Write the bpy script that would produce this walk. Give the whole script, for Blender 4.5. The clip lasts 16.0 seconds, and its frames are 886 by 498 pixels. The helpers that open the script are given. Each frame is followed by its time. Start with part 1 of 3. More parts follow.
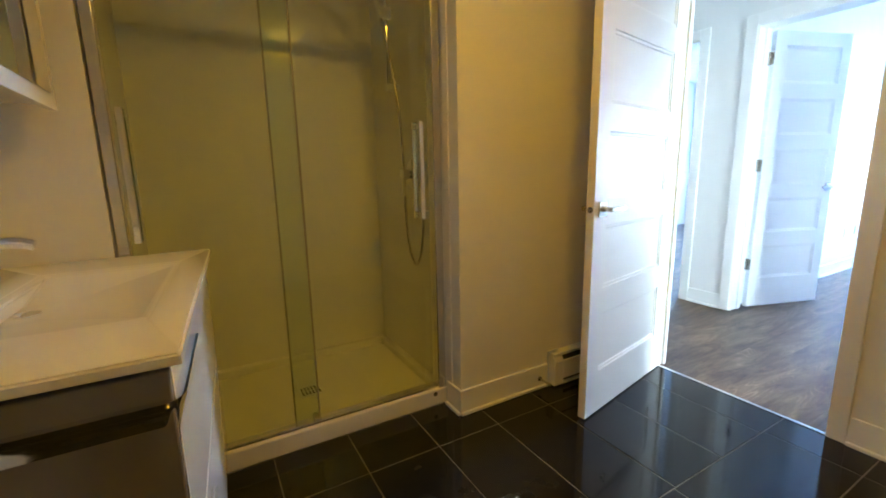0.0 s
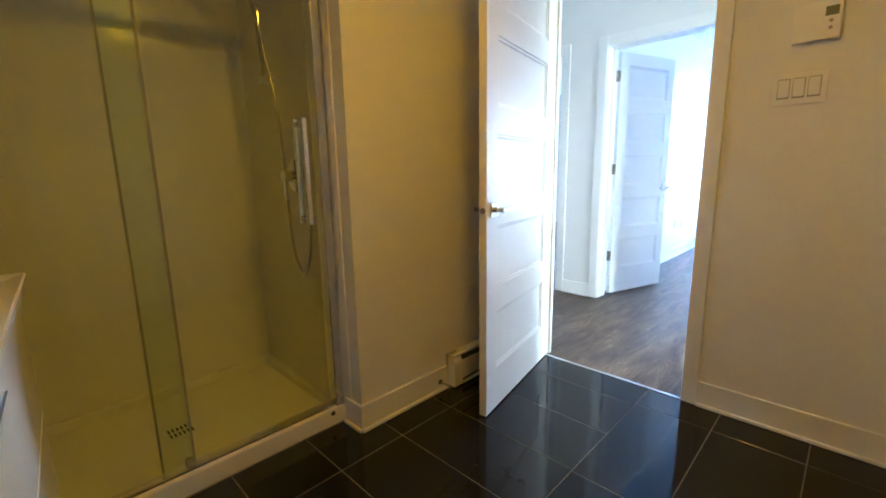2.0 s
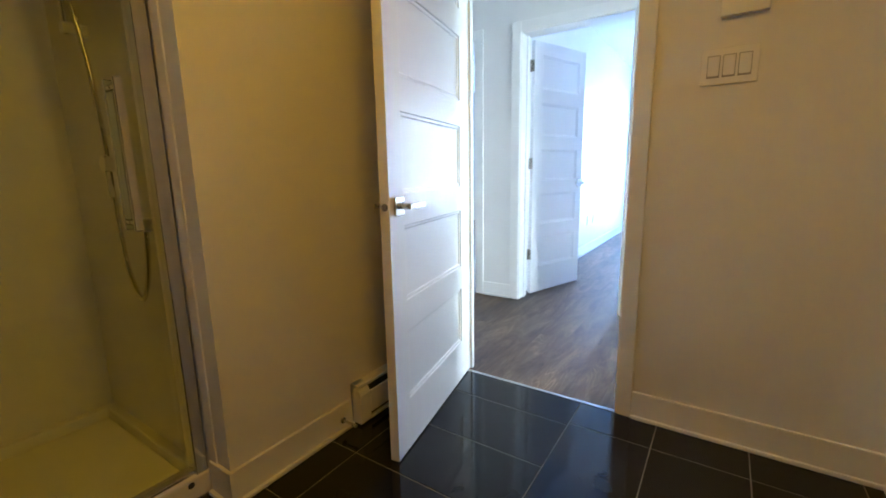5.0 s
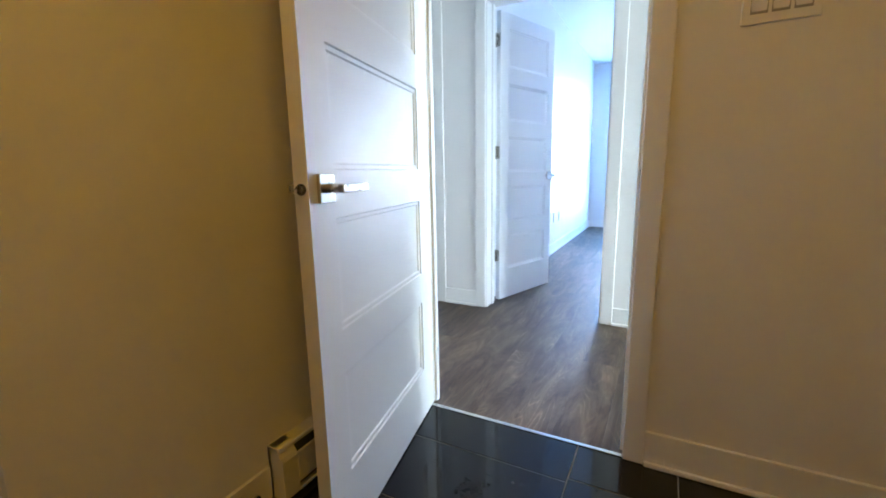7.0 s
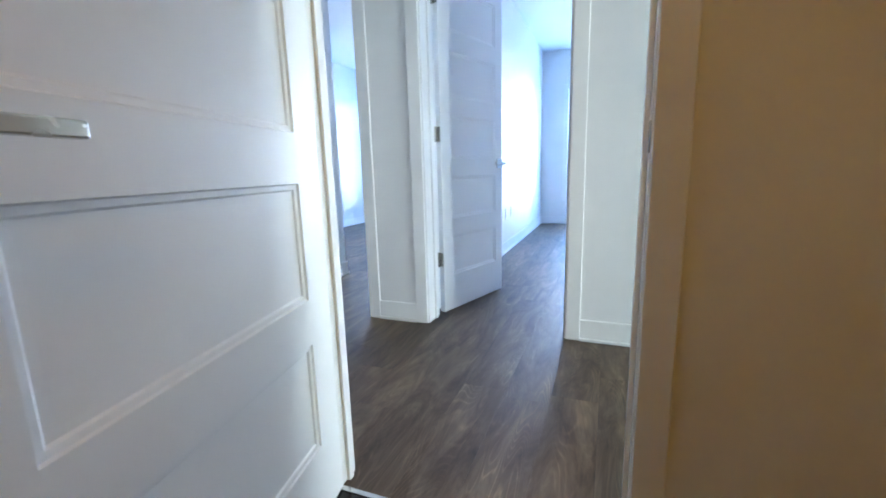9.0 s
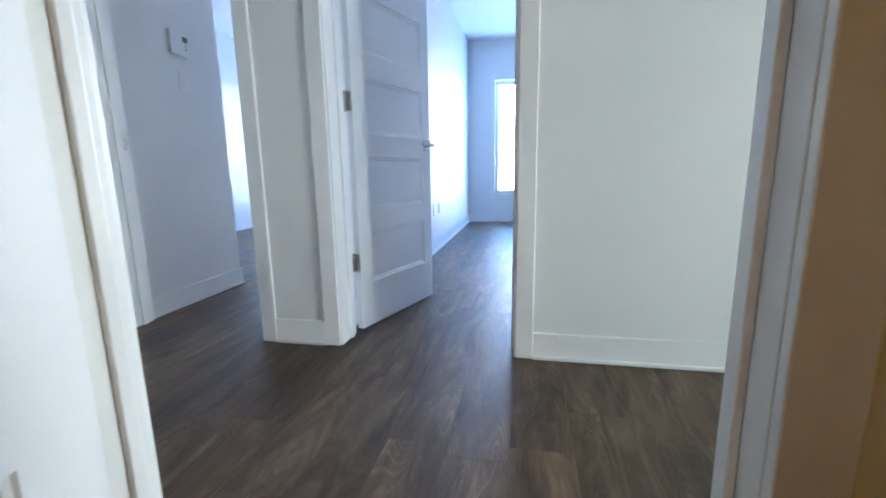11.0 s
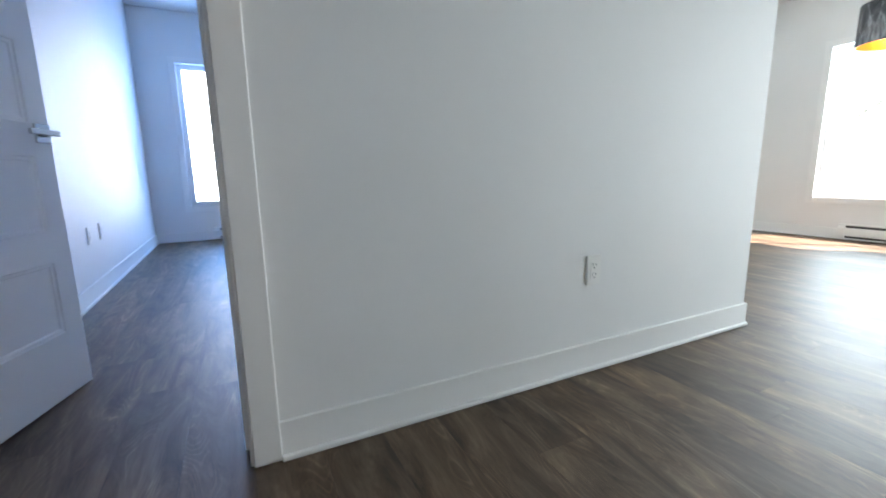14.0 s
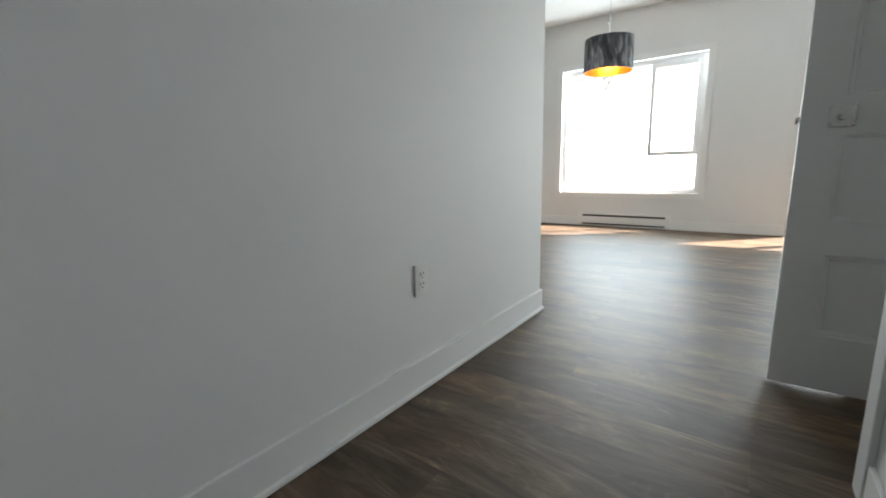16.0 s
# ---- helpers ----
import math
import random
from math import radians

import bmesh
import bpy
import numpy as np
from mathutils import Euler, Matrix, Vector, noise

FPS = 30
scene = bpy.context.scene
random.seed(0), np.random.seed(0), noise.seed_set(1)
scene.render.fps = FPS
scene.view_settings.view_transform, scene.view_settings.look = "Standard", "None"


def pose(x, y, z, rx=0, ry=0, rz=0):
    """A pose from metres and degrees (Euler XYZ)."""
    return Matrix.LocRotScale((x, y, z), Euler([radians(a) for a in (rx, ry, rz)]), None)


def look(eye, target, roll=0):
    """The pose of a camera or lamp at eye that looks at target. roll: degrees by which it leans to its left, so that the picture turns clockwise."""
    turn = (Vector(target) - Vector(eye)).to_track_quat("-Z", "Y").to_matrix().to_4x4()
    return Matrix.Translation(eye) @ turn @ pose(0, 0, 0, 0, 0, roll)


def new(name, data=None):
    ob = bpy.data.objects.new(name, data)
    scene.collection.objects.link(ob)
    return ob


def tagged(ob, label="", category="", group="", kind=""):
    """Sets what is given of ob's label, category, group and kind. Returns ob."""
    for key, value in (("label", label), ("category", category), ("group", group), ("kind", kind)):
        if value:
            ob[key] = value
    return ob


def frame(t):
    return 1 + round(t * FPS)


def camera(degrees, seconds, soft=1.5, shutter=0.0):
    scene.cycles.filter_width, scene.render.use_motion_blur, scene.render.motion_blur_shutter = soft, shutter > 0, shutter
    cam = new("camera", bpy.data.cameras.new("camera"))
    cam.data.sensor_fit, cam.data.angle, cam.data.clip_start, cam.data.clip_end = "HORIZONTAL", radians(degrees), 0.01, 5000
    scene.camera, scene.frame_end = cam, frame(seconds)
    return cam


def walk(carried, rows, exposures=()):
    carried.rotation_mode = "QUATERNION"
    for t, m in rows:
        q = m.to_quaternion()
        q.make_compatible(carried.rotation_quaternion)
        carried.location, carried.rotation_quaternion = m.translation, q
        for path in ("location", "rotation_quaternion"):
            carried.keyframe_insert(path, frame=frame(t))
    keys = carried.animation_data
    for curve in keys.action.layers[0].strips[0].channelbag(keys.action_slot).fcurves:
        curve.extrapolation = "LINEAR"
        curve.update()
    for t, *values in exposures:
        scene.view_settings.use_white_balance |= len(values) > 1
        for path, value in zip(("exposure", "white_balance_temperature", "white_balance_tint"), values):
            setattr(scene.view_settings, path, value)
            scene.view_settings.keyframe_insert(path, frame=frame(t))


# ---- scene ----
# seconds, stops, kelvin, tint
EXPO = [(0.0, 5.15, 6450, 2), (3.5, 4.78, 6500, 5), (8.0, 4.4, 6600, 7), (11.0, 3.82, 6850, 10), (11.5, 3.8, 6900, 12),
        (12.5, 3.6, 6950, 14), (13.5, 3.38, 6950, 14), (14.5, 3.08, 7050, 14), (16.0, 2.62, 7450, 15)]
cam = camera(92.86, 16.0, soft=1.8, shutter=0.3)
# seconds, eye, yaw, pitch, roll
PATH = [
    (0.0, -0.081, 0.082, 1.158, -29.82, -10.55, 1.14),
    (0.5, -0.093, 0.106, 1.149, -34.51, -10.49, 1.04),
    (1.0, -0.084, 0.134, 1.152, -38.68, -10.64, 0.89),
    (1.5, -0.077, 0.155, 1.153, -42.34, -10.55, 0.97),
    (2.0, -0.070, 0.172, 1.152, -45.56, -10.44, 0.97),
    (2.5, -0.056, 0.177, 1.151, -48.23, -10.38, 1.02),
    (3.0, -0.047, 0.192, 1.151, -50.75, -10.43, 1.03),
    (3.5, -0.001, 0.219, 1.133, -52.60, -10.38, 1.03),
    (4.0, 0.072, 0.255, 1.129, -53.91, -10.39, 1.05),
    (6.5, 0.574, 0.562, 1.033, -60.71, -10.56, 0.99),
    (7.0, 0.674, 0.621, 1.014, -62.25, -10.44, 1.02),
    (7.5, 0.799, 0.669, 0.983, -63.81, -10.46, 1.02),
    (8.0, 0.938, 0.704, 0.955, -65.56, -10.45, 1.34),
    (8.5, 1.095, 0.735, 0.946, -67.44, -10.53, 1.53),
    (11.0, 1.751, 0.920, 0.811, -78.92, -10.50, 0.95),
    (11.5, 1.883, 0.957, 0.807, -85.16, -10.55, 0.80),
    (12.0, 1.998, 0.984, 0.807, -90.95, -10.50, 0.70),
    (12.5, 2.090, 0.988, 0.807, -97.09, -10.42, 0.86),
    (13.0, 2.170, 0.988, 0.807, -103.73, -10.34, 0.98),
    (13.5, 2.243, 0.969, 0.807, -110.06, -10.25, 0.66),
    (14.0, 2.326, 0.941, 0.807, -116.40, -10.28, 0.92),
    (14.5, 2.385, 0.926, 0.807, -122.85, -10.34, 0.48),
    (15.0, 2.463, 0.925, 0.807, -129.41, -10.38, 0.31),
    (15.5, 2.528, 0.892, 0.806, -136.41, -10.55, 0.76),
    (16.0, 2.566, 0.843, 0.809, -143.77, -10.58, 1.29),
]
walk(cam, [(t, pose(x, y, z, 90 + pitch, roll, yaw)) for t, x, y, z, yaw, pitch, roll in PATH],
     exposures=EXPO)

# ---------------- light ----------------
world = bpy.data.worlds.new("world")
scene.world = world
world.use_nodes = True
wn = world.node_tree
SUN_EL, SUN_DIR = 49.7, Vector((0.707, 0.707, 0.0)).normalized()
sky = wn.nodes.new("ShaderNodeTexSky")
sky.sky_type = "NISHITA"
sky.sun_disc = False
sky.sun_elevation = radians(SUN_EL)
sky.sun_rotation = math.atan2(-SUN_DIR.x, -SUN_DIR.y)
wn.links.new(sky.outputs[0], wn.nodes["Background"].inputs[0])
wn.nodes["Background"].inputs[1].default_value = 0.05

sun = new("sun", bpy.data.lights.new("sun", "SUN"))
sun.data.energy, sun.data.angle, sun.data.color = 5.0, radians(0.6), (1.0, 0.98, 0.96)
down = math.tan(radians(SUN_EL))
sun.matrix_world = look((0, 0, 8), (SUN_DIR.x, SUN_DIR.y, 8 - down))


def area_lamp(name, eye, target, sx, sy, watts, colour):
    lamp = new(name, bpy.data.lights.new(name, "AREA"))
    lamp.data.shape, lamp.data.size, lamp.data.size_y = "RECTANGLE", sx, sy
    lamp.data.energy, lamp.data.color = watts, colour
    lamp.matrix_world = look(eye, target)
    return lamp


# daylight of the sky in the window openings, and the bathroom's lamp
area_lamp("sky_light_living", (4.0, -5.26, 1.28), (4.0, 0, 0.9), 1.75, 1.6, 15, (0.66, 0.87, 1.0))
area_lamp("sky_light_patio", (1.42, -5.26, 1.1), (1.42, 0, 0.9), 1.45, 2.0, 15, (0.63, 0.86, 1.0))
area_lamp("sky_light_bedroom", (8.62, 0.8, 1.28), (0, 0.8, 0.9), 1.15, 1.65, 9.5, (0.17, 0.42, 1.0))
# added blue light for the second room, from an opening out of view
area_lamp("sky_light_second_room", (8.62, 4.0, 1.28), (0, 4.0, 0.9), 1.4, 1.65, 7, (0.15, 0.41, 1.0))
LAMP = (0.76, 0.62)
BATH_H = 2.44
bath_lamp = area_lamp("bathroom_lamp", (LAMP[0], LAMP[1], BATH_H - 0.085), (LAMP[0], LAMP[1], 0), 0.28, 0.28, 0.27, (1.0, 0.49, 0.015))
bath_lamp.data.shape = "DISK"
pend = new("pendant_bulb", bpy.data.lights.new("pendant_bulb", "POINT"))
pend.data.energy, pend.data.color, pend.data.shadow_soft_size = 0.4, (1.0, 0.55, 0.2), 0.04
pend.location = (3.71, -3.22, 1.76)


# ---------------- materials ----------------
def material(name):
    m = bpy.data.materials.new(name)
    m.use_nodes = True
    nt = m.node_tree
    return m, nt, nt.nodes["Principled BSDF"]


def node(nt, kind, **values):
    n = nt.nodes.new(kind)
    for key, value in values.items():
        n.inputs[key].default_value = value
    return n


def coords(nt, scale=(1, 1, 1), kind="Object"):
    tc = nt.nodes.new("ShaderNodeTexCoord")
    mp = nt.nodes.new("ShaderNodeMapping")
    mp.inputs["Scale"].default_value = scale
    nt.links.new(tc.outputs[kind], mp.inputs["Vector"])
    return mp.outputs[0]


def world_coords(nt, scale=(1, 1, 1)):
    g = nt.nodes.new("ShaderNodeNewGeometry")
    mp = nt.nodes.new("ShaderNodeMapping")
    mp.inputs["Scale"].default_value = scale
    nt.links.new(g.outputs["Position"], mp.inputs["Vector"])
    return mp.outputs[0]


def ramp(nt, fac, stops):
    r = nt.nodes.new("ShaderNodeValToRGB")
    while len(r.color_ramp.elements) < len(stops):
        r.color_ramp.elements.new(0.5)
    for e, (p, c) in zip(r.color_ramp.elements, stops):
        e.position, e.color = p, (*c, 1)
    nt.links.new(fac, r.inputs[0])
    return r.outputs[0]


def bump(nt, bsdf, height, strength=0.1, distance=0.01):
    b = node(nt, "ShaderNodeBump", Strength=strength, Distance=distance)
    nt.links.new(height, b.inputs["Height"])
    nt.links.new(b.outputs[0], bsdf.inputs["Normal"])


def painted(name, colour, rough, tone=0.05, grain=260.0, relief=0.08):
    m, nt, b = material(name)
    big = node(nt, "ShaderNodeTexNoise", Scale=1.7, Detail=4.0)
    fine = node(nt, "ShaderNodeTexNoise", Scale=grain, Detail=2.0)
    v = world_coords(nt)
    nt.links.new(v, big.inputs["Vector"])
    nt.links.new(v, fine.inputs["Vector"])
    c = ramp(nt, big.outputs["Fac"], [(0.3, tuple(k * (1 - tone) for k in colour)), (0.7, colour)])
    nt.links.new(c, b.inputs["Base Color"])
    rr = node(nt, "ShaderNodeMapRange")
    rr.inputs[3].default_value, rr.inputs[4].default_value = rough * 0.9, min(1.0, rough * 1.15)
    nt.links.new(big.outputs["Fac"], rr.inputs[0])
    nt.links.new(rr.outputs[0], b.inputs["Roughness"])
    bump(nt, b, fine.outputs["Fac"], relief, 0.002)
    return m


def metal(name, colour, rough):
    m, nt, b = material(name)
    n = node(nt, "ShaderNodeTexNoise", Scale=35.0, Detail=3.0)
    nt.links.new(coords(nt), n.inputs["Vector"])
    rr = node(nt, "ShaderNodeMapRange")
    rr.inputs[3].default_value, rr.inputs[4].default_value = rough * 0.7, rough * 1.4
    nt.links.new(n.outputs["Fac"], rr.inputs[0])
    nt.links.new(rr.outputs[0], b.inputs["Roughness"])
    b.inputs["Base Color"].default_value, b.inputs["Metallic"].default_value = (*colour, 1), 1.0
    return m


def pane_glass(name, tint, ior=1.45):
    m = bpy.data.materials.new(name)
    m.use_nodes = True
    nt = m.node_tree
    nt.nodes.clear()
    out = nt.nodes.new("ShaderNodeOutputMaterial")
    mix = nt.nodes.new("ShaderNodeMixShader")
    fr = node(nt, "ShaderNodeFresnel", IOR=ior)
    tr = node(nt, "ShaderNodeBsdfTransparent", Color=(*tint, 1))
    gl = node(nt, "ShaderNodeBsdfGlossy", Roughness=0.02)
    nt.links.new(fr.outputs[0], mix.inputs[0])
    nt.links.new(tr.outputs[0], mix.inputs[1])
    nt.links.new(gl.outputs[0], mix.inputs[2])
    nt.links.new(mix.outputs[0], out.inputs[0])
    return m


def plank_wood():
    m, nt, b = material("grey_brown_vinyl_plank")
    info = nt.nodes.new("ShaderNodeObjectInfo")
    off = node(nt, "ShaderNodeCombineXYZ")
    mul = nt.nodes.new("ShaderNodeMath")
    mul.operation = "MULTIPLY"
    mul.inputs[1].default_value = 37.0
    nt.links.new(info.outputs["Random"], mul.inputs[0])
    nt.links.new(mul.outputs[0], off.inputs["Z"])
    nt.links.new(mul.outputs[0], off.inputs["X"])
    add = nt.nodes.new("ShaderNodeVectorMath")
    nt.links.new(world_coords(nt, (1.0, 1.0, 1.0)), add.inputs[0])
    nt.links.new(off.outputs[0], add.inputs[1])
    mp1 = nt.nodes.new("ShaderNodeMapping")
    mp1.inputs["Scale"].default_value = (1.3, 5.5, 1.0)
    nt.links.new(add.outputs[0], mp1.inputs["Vector"])
    mp2 = nt.nodes.new("ShaderNodeMapping")
    mp2.inputs["Scale"].default_value = (5.0, 80.0, 1.0)
    nt.links.new(add.outputs[0], mp2.inputs["Vector"])
    cloud = node(nt, "ShaderNodeTexNoise", Scale=1.5, Detail=7.0, Roughness=0.68, Distortion=1.1)
    nt.links.new(mp1.outputs[0], cloud.inputs["Vector"])
    grain = node(nt, "ShaderNodeTexNoise", Scale=1.0, Detail=6.0, Roughness=0.7)
    nt.links.new(mp2.outputs[0], grain.inputs["Vector"])
    # cathedral figure: contour lines of a slow noise, seen in patches
    mp3 = nt.nodes.new("ShaderNodeMapping")
    mp3.inputs["Scale"].default_value = (0.9, 5.0, 1.0)
    nt.links.new(add.outputs[0], mp3.inputs["Vector"])
    slow = node(nt, "ShaderNodeTexNoise", Scale=1.4, Detail=1.5, Roughness=0.45, Distortion=0.5)
    nt.links.new(mp3.outputs[0], slow.inputs["Vector"])
    rings = nt.nodes.new("ShaderNodeMath")
    rings.operation = "MULTIPLY"
    rings.inputs[1].default_value = 34.0
    nt.links.new(slow.outputs["Fac"], rings.inputs[0])
    saw = nt.nodes.new("ShaderNodeMath")
    saw.operation = "PINGPONG"
    saw.inputs[1].default_value = 0.5
    nt.links.new(rings.outputs[0], saw.inputs[0])
    patch = node(nt, "ShaderNodeTexNoise", Scale=2.2, Detail=2.0)
    nt.links.new(mp3.outputs[0], patch.inputs["Vector"])
    lime = nt.nodes.new("ShaderNodeMath")
    lime.operation = "MULTIPLY"
    nt.links.new(ramp(nt, saw.outputs[0], [(0.30, (0, 0, 0)), (0.46, (1, 1, 1))]), lime.inputs[0])
    nt.links.new(ramp(nt, patch.outputs["Fac"], [(0.46, (0.06, 0.06, 0.06)), (0.62, (1, 1, 1))]), lime.inputs[1])
    base = ramp(nt, cloud.outputs["Fac"], [(0.30, (0.024, 0.013, 0.007)), (0.46, (0.086, 0.051, 0.029)), (0.58, (0.135, 0.088, 0.055)), (0.72, (0.22, 0.155, 0.102))])
    g = ramp(nt, grain.outputs["Fac"], [(0.30, (0.88, 0.875, 0.86)), (0.62, (1.04, 1.04, 1.04))])
    w = ramp(nt, lime.outputs[0], [(0.0, (0.97, 0.97, 0.97)), (1.0, (1.55, 1.58, 1.62))])
    tone = ramp(nt, info.outputs["Random"], [(0.0, (0.66, 0.67, 0.69)), (0.35, (1.0, 0.97, 0.93)), (0.7, (0.92, 0.93, 0.92)), (1.0, (1.30, 1.24, 1.14))])
    col = base
    for layer in (g, w, tone):
        mx = nt.nodes.new("ShaderNodeMix")
        mx.data_type, mx.blend_type = "RGBA", "MULTIPLY"
        mx.inputs[0].default_value = 1.0
        nt.links.new(col, mx.inputs[6])
        nt.links.new(layer, mx.inputs[7])
        col = mx.outputs[2]
    nt.links.new(col, b.inputs["Base Color"])
    rr = node(nt, "ShaderNodeMapRange")
    rr.inputs[3].default_value, rr.inputs[4].default_value = 0.56, 0.43
    b.inputs["Specular IOR Level"].default_value = 0.46
    nt.links.new(grain.outputs["Fac"], rr.inputs[0])
    nt.links.new(rr.outputs[0], b.inputs["Roughness"])
    bump(nt, b, grain.outputs["Fac"], 0.12, 0.002)
    return m


def black_tile():
    m, nt, b = material("polished_black_porcelain")
    n = node(nt, "ShaderNodeTexNoise", Scale=5.0, Detail=6.0, Roughness=0.65)
    nt.links.new(world_coords(nt), n.inputs["Vector"])
    nt.links.new(ramp(nt, n.outputs["Fac"], [(0.35, (0.008, 0.008, 0.010)), (0.7, (0.018, 0.018, 0.020))]), b.inputs["Base Color"])
    rr = node(nt, "ShaderNodeMapRange")
    rr.inputs[3].default_value, rr.inputs[4].default_value = 0.05, 0.13
    b.inputs["Specular IOR Level"].default_value = 0.36
    nt.links.new(n.outputs["Fac"], rr.inputs[0])
    nt.links.new(rr.outputs[0], b.inputs["Roughness"])
    bump(nt, b, n.outputs["Fac"], 0.015, 0.01)
    return m


def shade_fabric():
    m, nt, b = material("dark_marbled_shade")
    w = nt.nodes.new("ShaderNodeTexNoise")
    for key, value in (("Scale", 9.0), ("Detail", 5.0), ("Distortion", 2.5)):
        w.inputs[key].default_value = value
    nt.links.new(coords(nt, (1, 1, 0.35)), w.inputs["Vector"])
    nt.links.new(ramp(nt, w.outputs["Fac"], [(0.35, (0.03, 0.03, 0.035)), (0.52, (0.10, 0.10, 0.11)), (0.7, (0.42, 0.42, 0.44))]), b.inputs["Base Color"])
    b.inputs["Roughness"].default_value = 0.38
    return m


def flat(name, colour, rough=0.5, emit=0.0):
    m, nt, b = material(name)
    n = node(nt, "ShaderNodeTexNoise", Scale=60.0, Detail=2.0)
    nt.links.new(coords(nt), n.inputs["Vector"])
    nt.links.new(ramp(nt, n.outputs["Fac"], [(0.3, tuple(k * 0.93 for k in colour)), (0.7, colour)]), b.inputs["Base Color"])
    b.inputs["Roughness"].default_value = rough
    if emit:
        b.inputs["Emission Color"].default_value, b.inputs["Emission Strength"].default_value = (*colour, 1), emit
    return m


WALL = painted("matt_white_wall_paint", (0.78, 0.776, 0.765), 0.62, 0.03)
CEIL = painted("white_ceiling_paint", (0.82, 0.82, 0.81), 0.8, 0.02)
TRIM = painted("satin_white_trim", (0.82, 0.815, 0.80), 0.34, 0.03, 120.0, 0.03)
DOOR = painted("satin_white_door", (0.80, 0.80, 0.79), 0.5, 0.03, 150.0, 0.04)
WOOD = plank_wood()
TILE = black_tile()
GROUT = painted("grey_grout", (0.22, 0.205, 0.18), 0.9, 0.2, 400.0, 0.3)
SATIN = metal("satin_chrome", (0.80, 0.80, 0.81), 0.3)
CHROME = metal("polished_chrome", (0.82, 0.82, 0.83), 0.06)
NICKEL = metal("brushed_nickel", (0.55, 0.53, 0.50), 0.24)
ALU = metal("bright_aluminium_frame", (0.72, 0.72, 0.71), 0.2)
GLASS = pane_glass("shower_glass", (0.935, 0.98, 0.96))
WINDOW = pane_glass("window_glass", (0.97, 0.985, 0.99))
MIRROR = metal("silvered_mirror", (0.88, 0.89, 0.88), 0.01)
ACRYL = painted("white_acrylic", (0.86, 0.85, 0.82), 0.13, 0.03, 40.0, 0.01)
CERAM = painted("white_ceramic", (0.80, 0.79, 0.76), 0.1, 0.02, 20.0, 0.01)
TAUPE = painted("taupe_gloss_lacquer", (0.20, 0.182, 0.165), 0.08, 0.03, 20.0, 0.01)
GLOSS = painted("white_gloss_lacquer", (0.76, 0.75, 0.73), 0.07, 0.02, 20.0, 0.01)
HEAT = painted("white_enamelled_steel", (0.80, 0.80, 0.78), 0.4, 0.03, 90.0, 0.03)
PLAST = painted("white_plastic", (0.80, 0.79, 0.76), 0.38, 0.02, 90.0, 0.02)
VINYL = painted("white_window_vinyl", (0.83, 0.83, 0.83), 0.35, 0.02, 60.0, 0.02)
SUBF = flat("dark_brown_underlay", (0.05, 0.038, 0.03), 0.8)
DARK = flat("dark_slot", (0.025, 0.025, 0.027), 0.6)
# painted shade round the switch rockers, and the thermostat buttons' own grey
GAP_BUTTON_GREY = flat("grey_gap_shade_and_button", (0.30, 0.29, 0.27), 0.6)
LCD = flat("grey_green_display", (0.13, 0.15, 0.09), 0.25)
SHADE = shade_fabric()
GOLD = metal("gold_leaf_lining", (0.95, 0.60, 0.20), 0.35)
OUTER = painted("pale_gravel", (0.36, 0.36, 0.36), 0.9, 0.2, 30.0, 0.3)
RUBBER = flat("grey_rubber", (0.30, 0.31, 0.29), 0.5)
GLOW = flat("frosted_lamp_glass", (1.0, 0.57, 0.10), 0.4, 0.6)
BULB = flat("lit_filament_bulb", (1.0, 0.66, 0.30), 0.4, 2.2)


# ---------------- builders ----------------
def box(bm, x0, y0, z0, x1, y1, z1, bevel=0.0):
    m = Matrix.Translation(((x0 + x1) / 2, (y0 + y1) / 2, (z0 + z1) / 2)) @ Matrix.Diagonal((abs(x1 - x0), abs(y1 - y0), abs(z1 - z0), 1))
    r = bmesh.ops.create_cube(bm, size=1.0, matrix=m)
    if bevel:
        edges = list({e for v in r["verts"] for e in v.link_edges})
        bmesh.ops.bevel(bm, geom=edges, offset=bevel, segments=2, affect="EDGES", profile=0.5)
    return bm


def boxes(*args, bevel=0.0):
    bm = bmesh.new()
    for a in args:
        box(bm, *a, bevel=bevel)
    return bm


def rod(bm, a, b, r, seg=16, r2=None):
    a, b = Vector(a), Vector(b)
    d = b - a
    m = Matrix.Translation((a + b) / 2) @ d.to_track_quat("Z", "Y").to_matrix().to_4x4()
    bmesh.ops.create_cone(bm, cap_ends=True, segments=seg, radius1=r, radius2=r if r2 is None else r2, depth=d.length, matrix=m)
    return bm


def tube(points, r, seg=10):
    """A bent tube along the points, closed at its ends."""
    bm = bmesh.new()
    pts = [Vector(p) for p in points]
    rings = []
    for i, p in enumerate(pts):
        d = (pts[min(i + 1, len(pts) - 1)] - pts[max(i - 1, 0)]).normalized()
        q = d.to_track_quat("Z", "Y").to_matrix()
        rings.append([bm.verts.new(p + q @ Vector((r * math.cos(k * math.tau / seg), r * math.sin(k * math.tau / seg), 0))) for k in range(seg)])
    for a, b in zip(rings, rings[1:]):
        for k in range(seg):
            bm.faces.new((a[k], a[(k + 1) % seg], b[(k + 1) % seg], b[k]))
    bm.faces.new(rings[0][::-1])
    bm.faces.new(rings[-1])
    return bm


def mesh_of(name, bm, mat, smooth=False):
    bmesh.ops.recalc_face_normals(bm, faces=bm.faces)
    me = bpy.data.meshes.new(name)
    bm.to_mesh(me)
    bm.free()
    me.materials.append(mat)
    if smooth:
        for p in me.polygons:
            p.use_smooth = True
        me.set_sharp_from_angle(angle=radians(40))
    return me


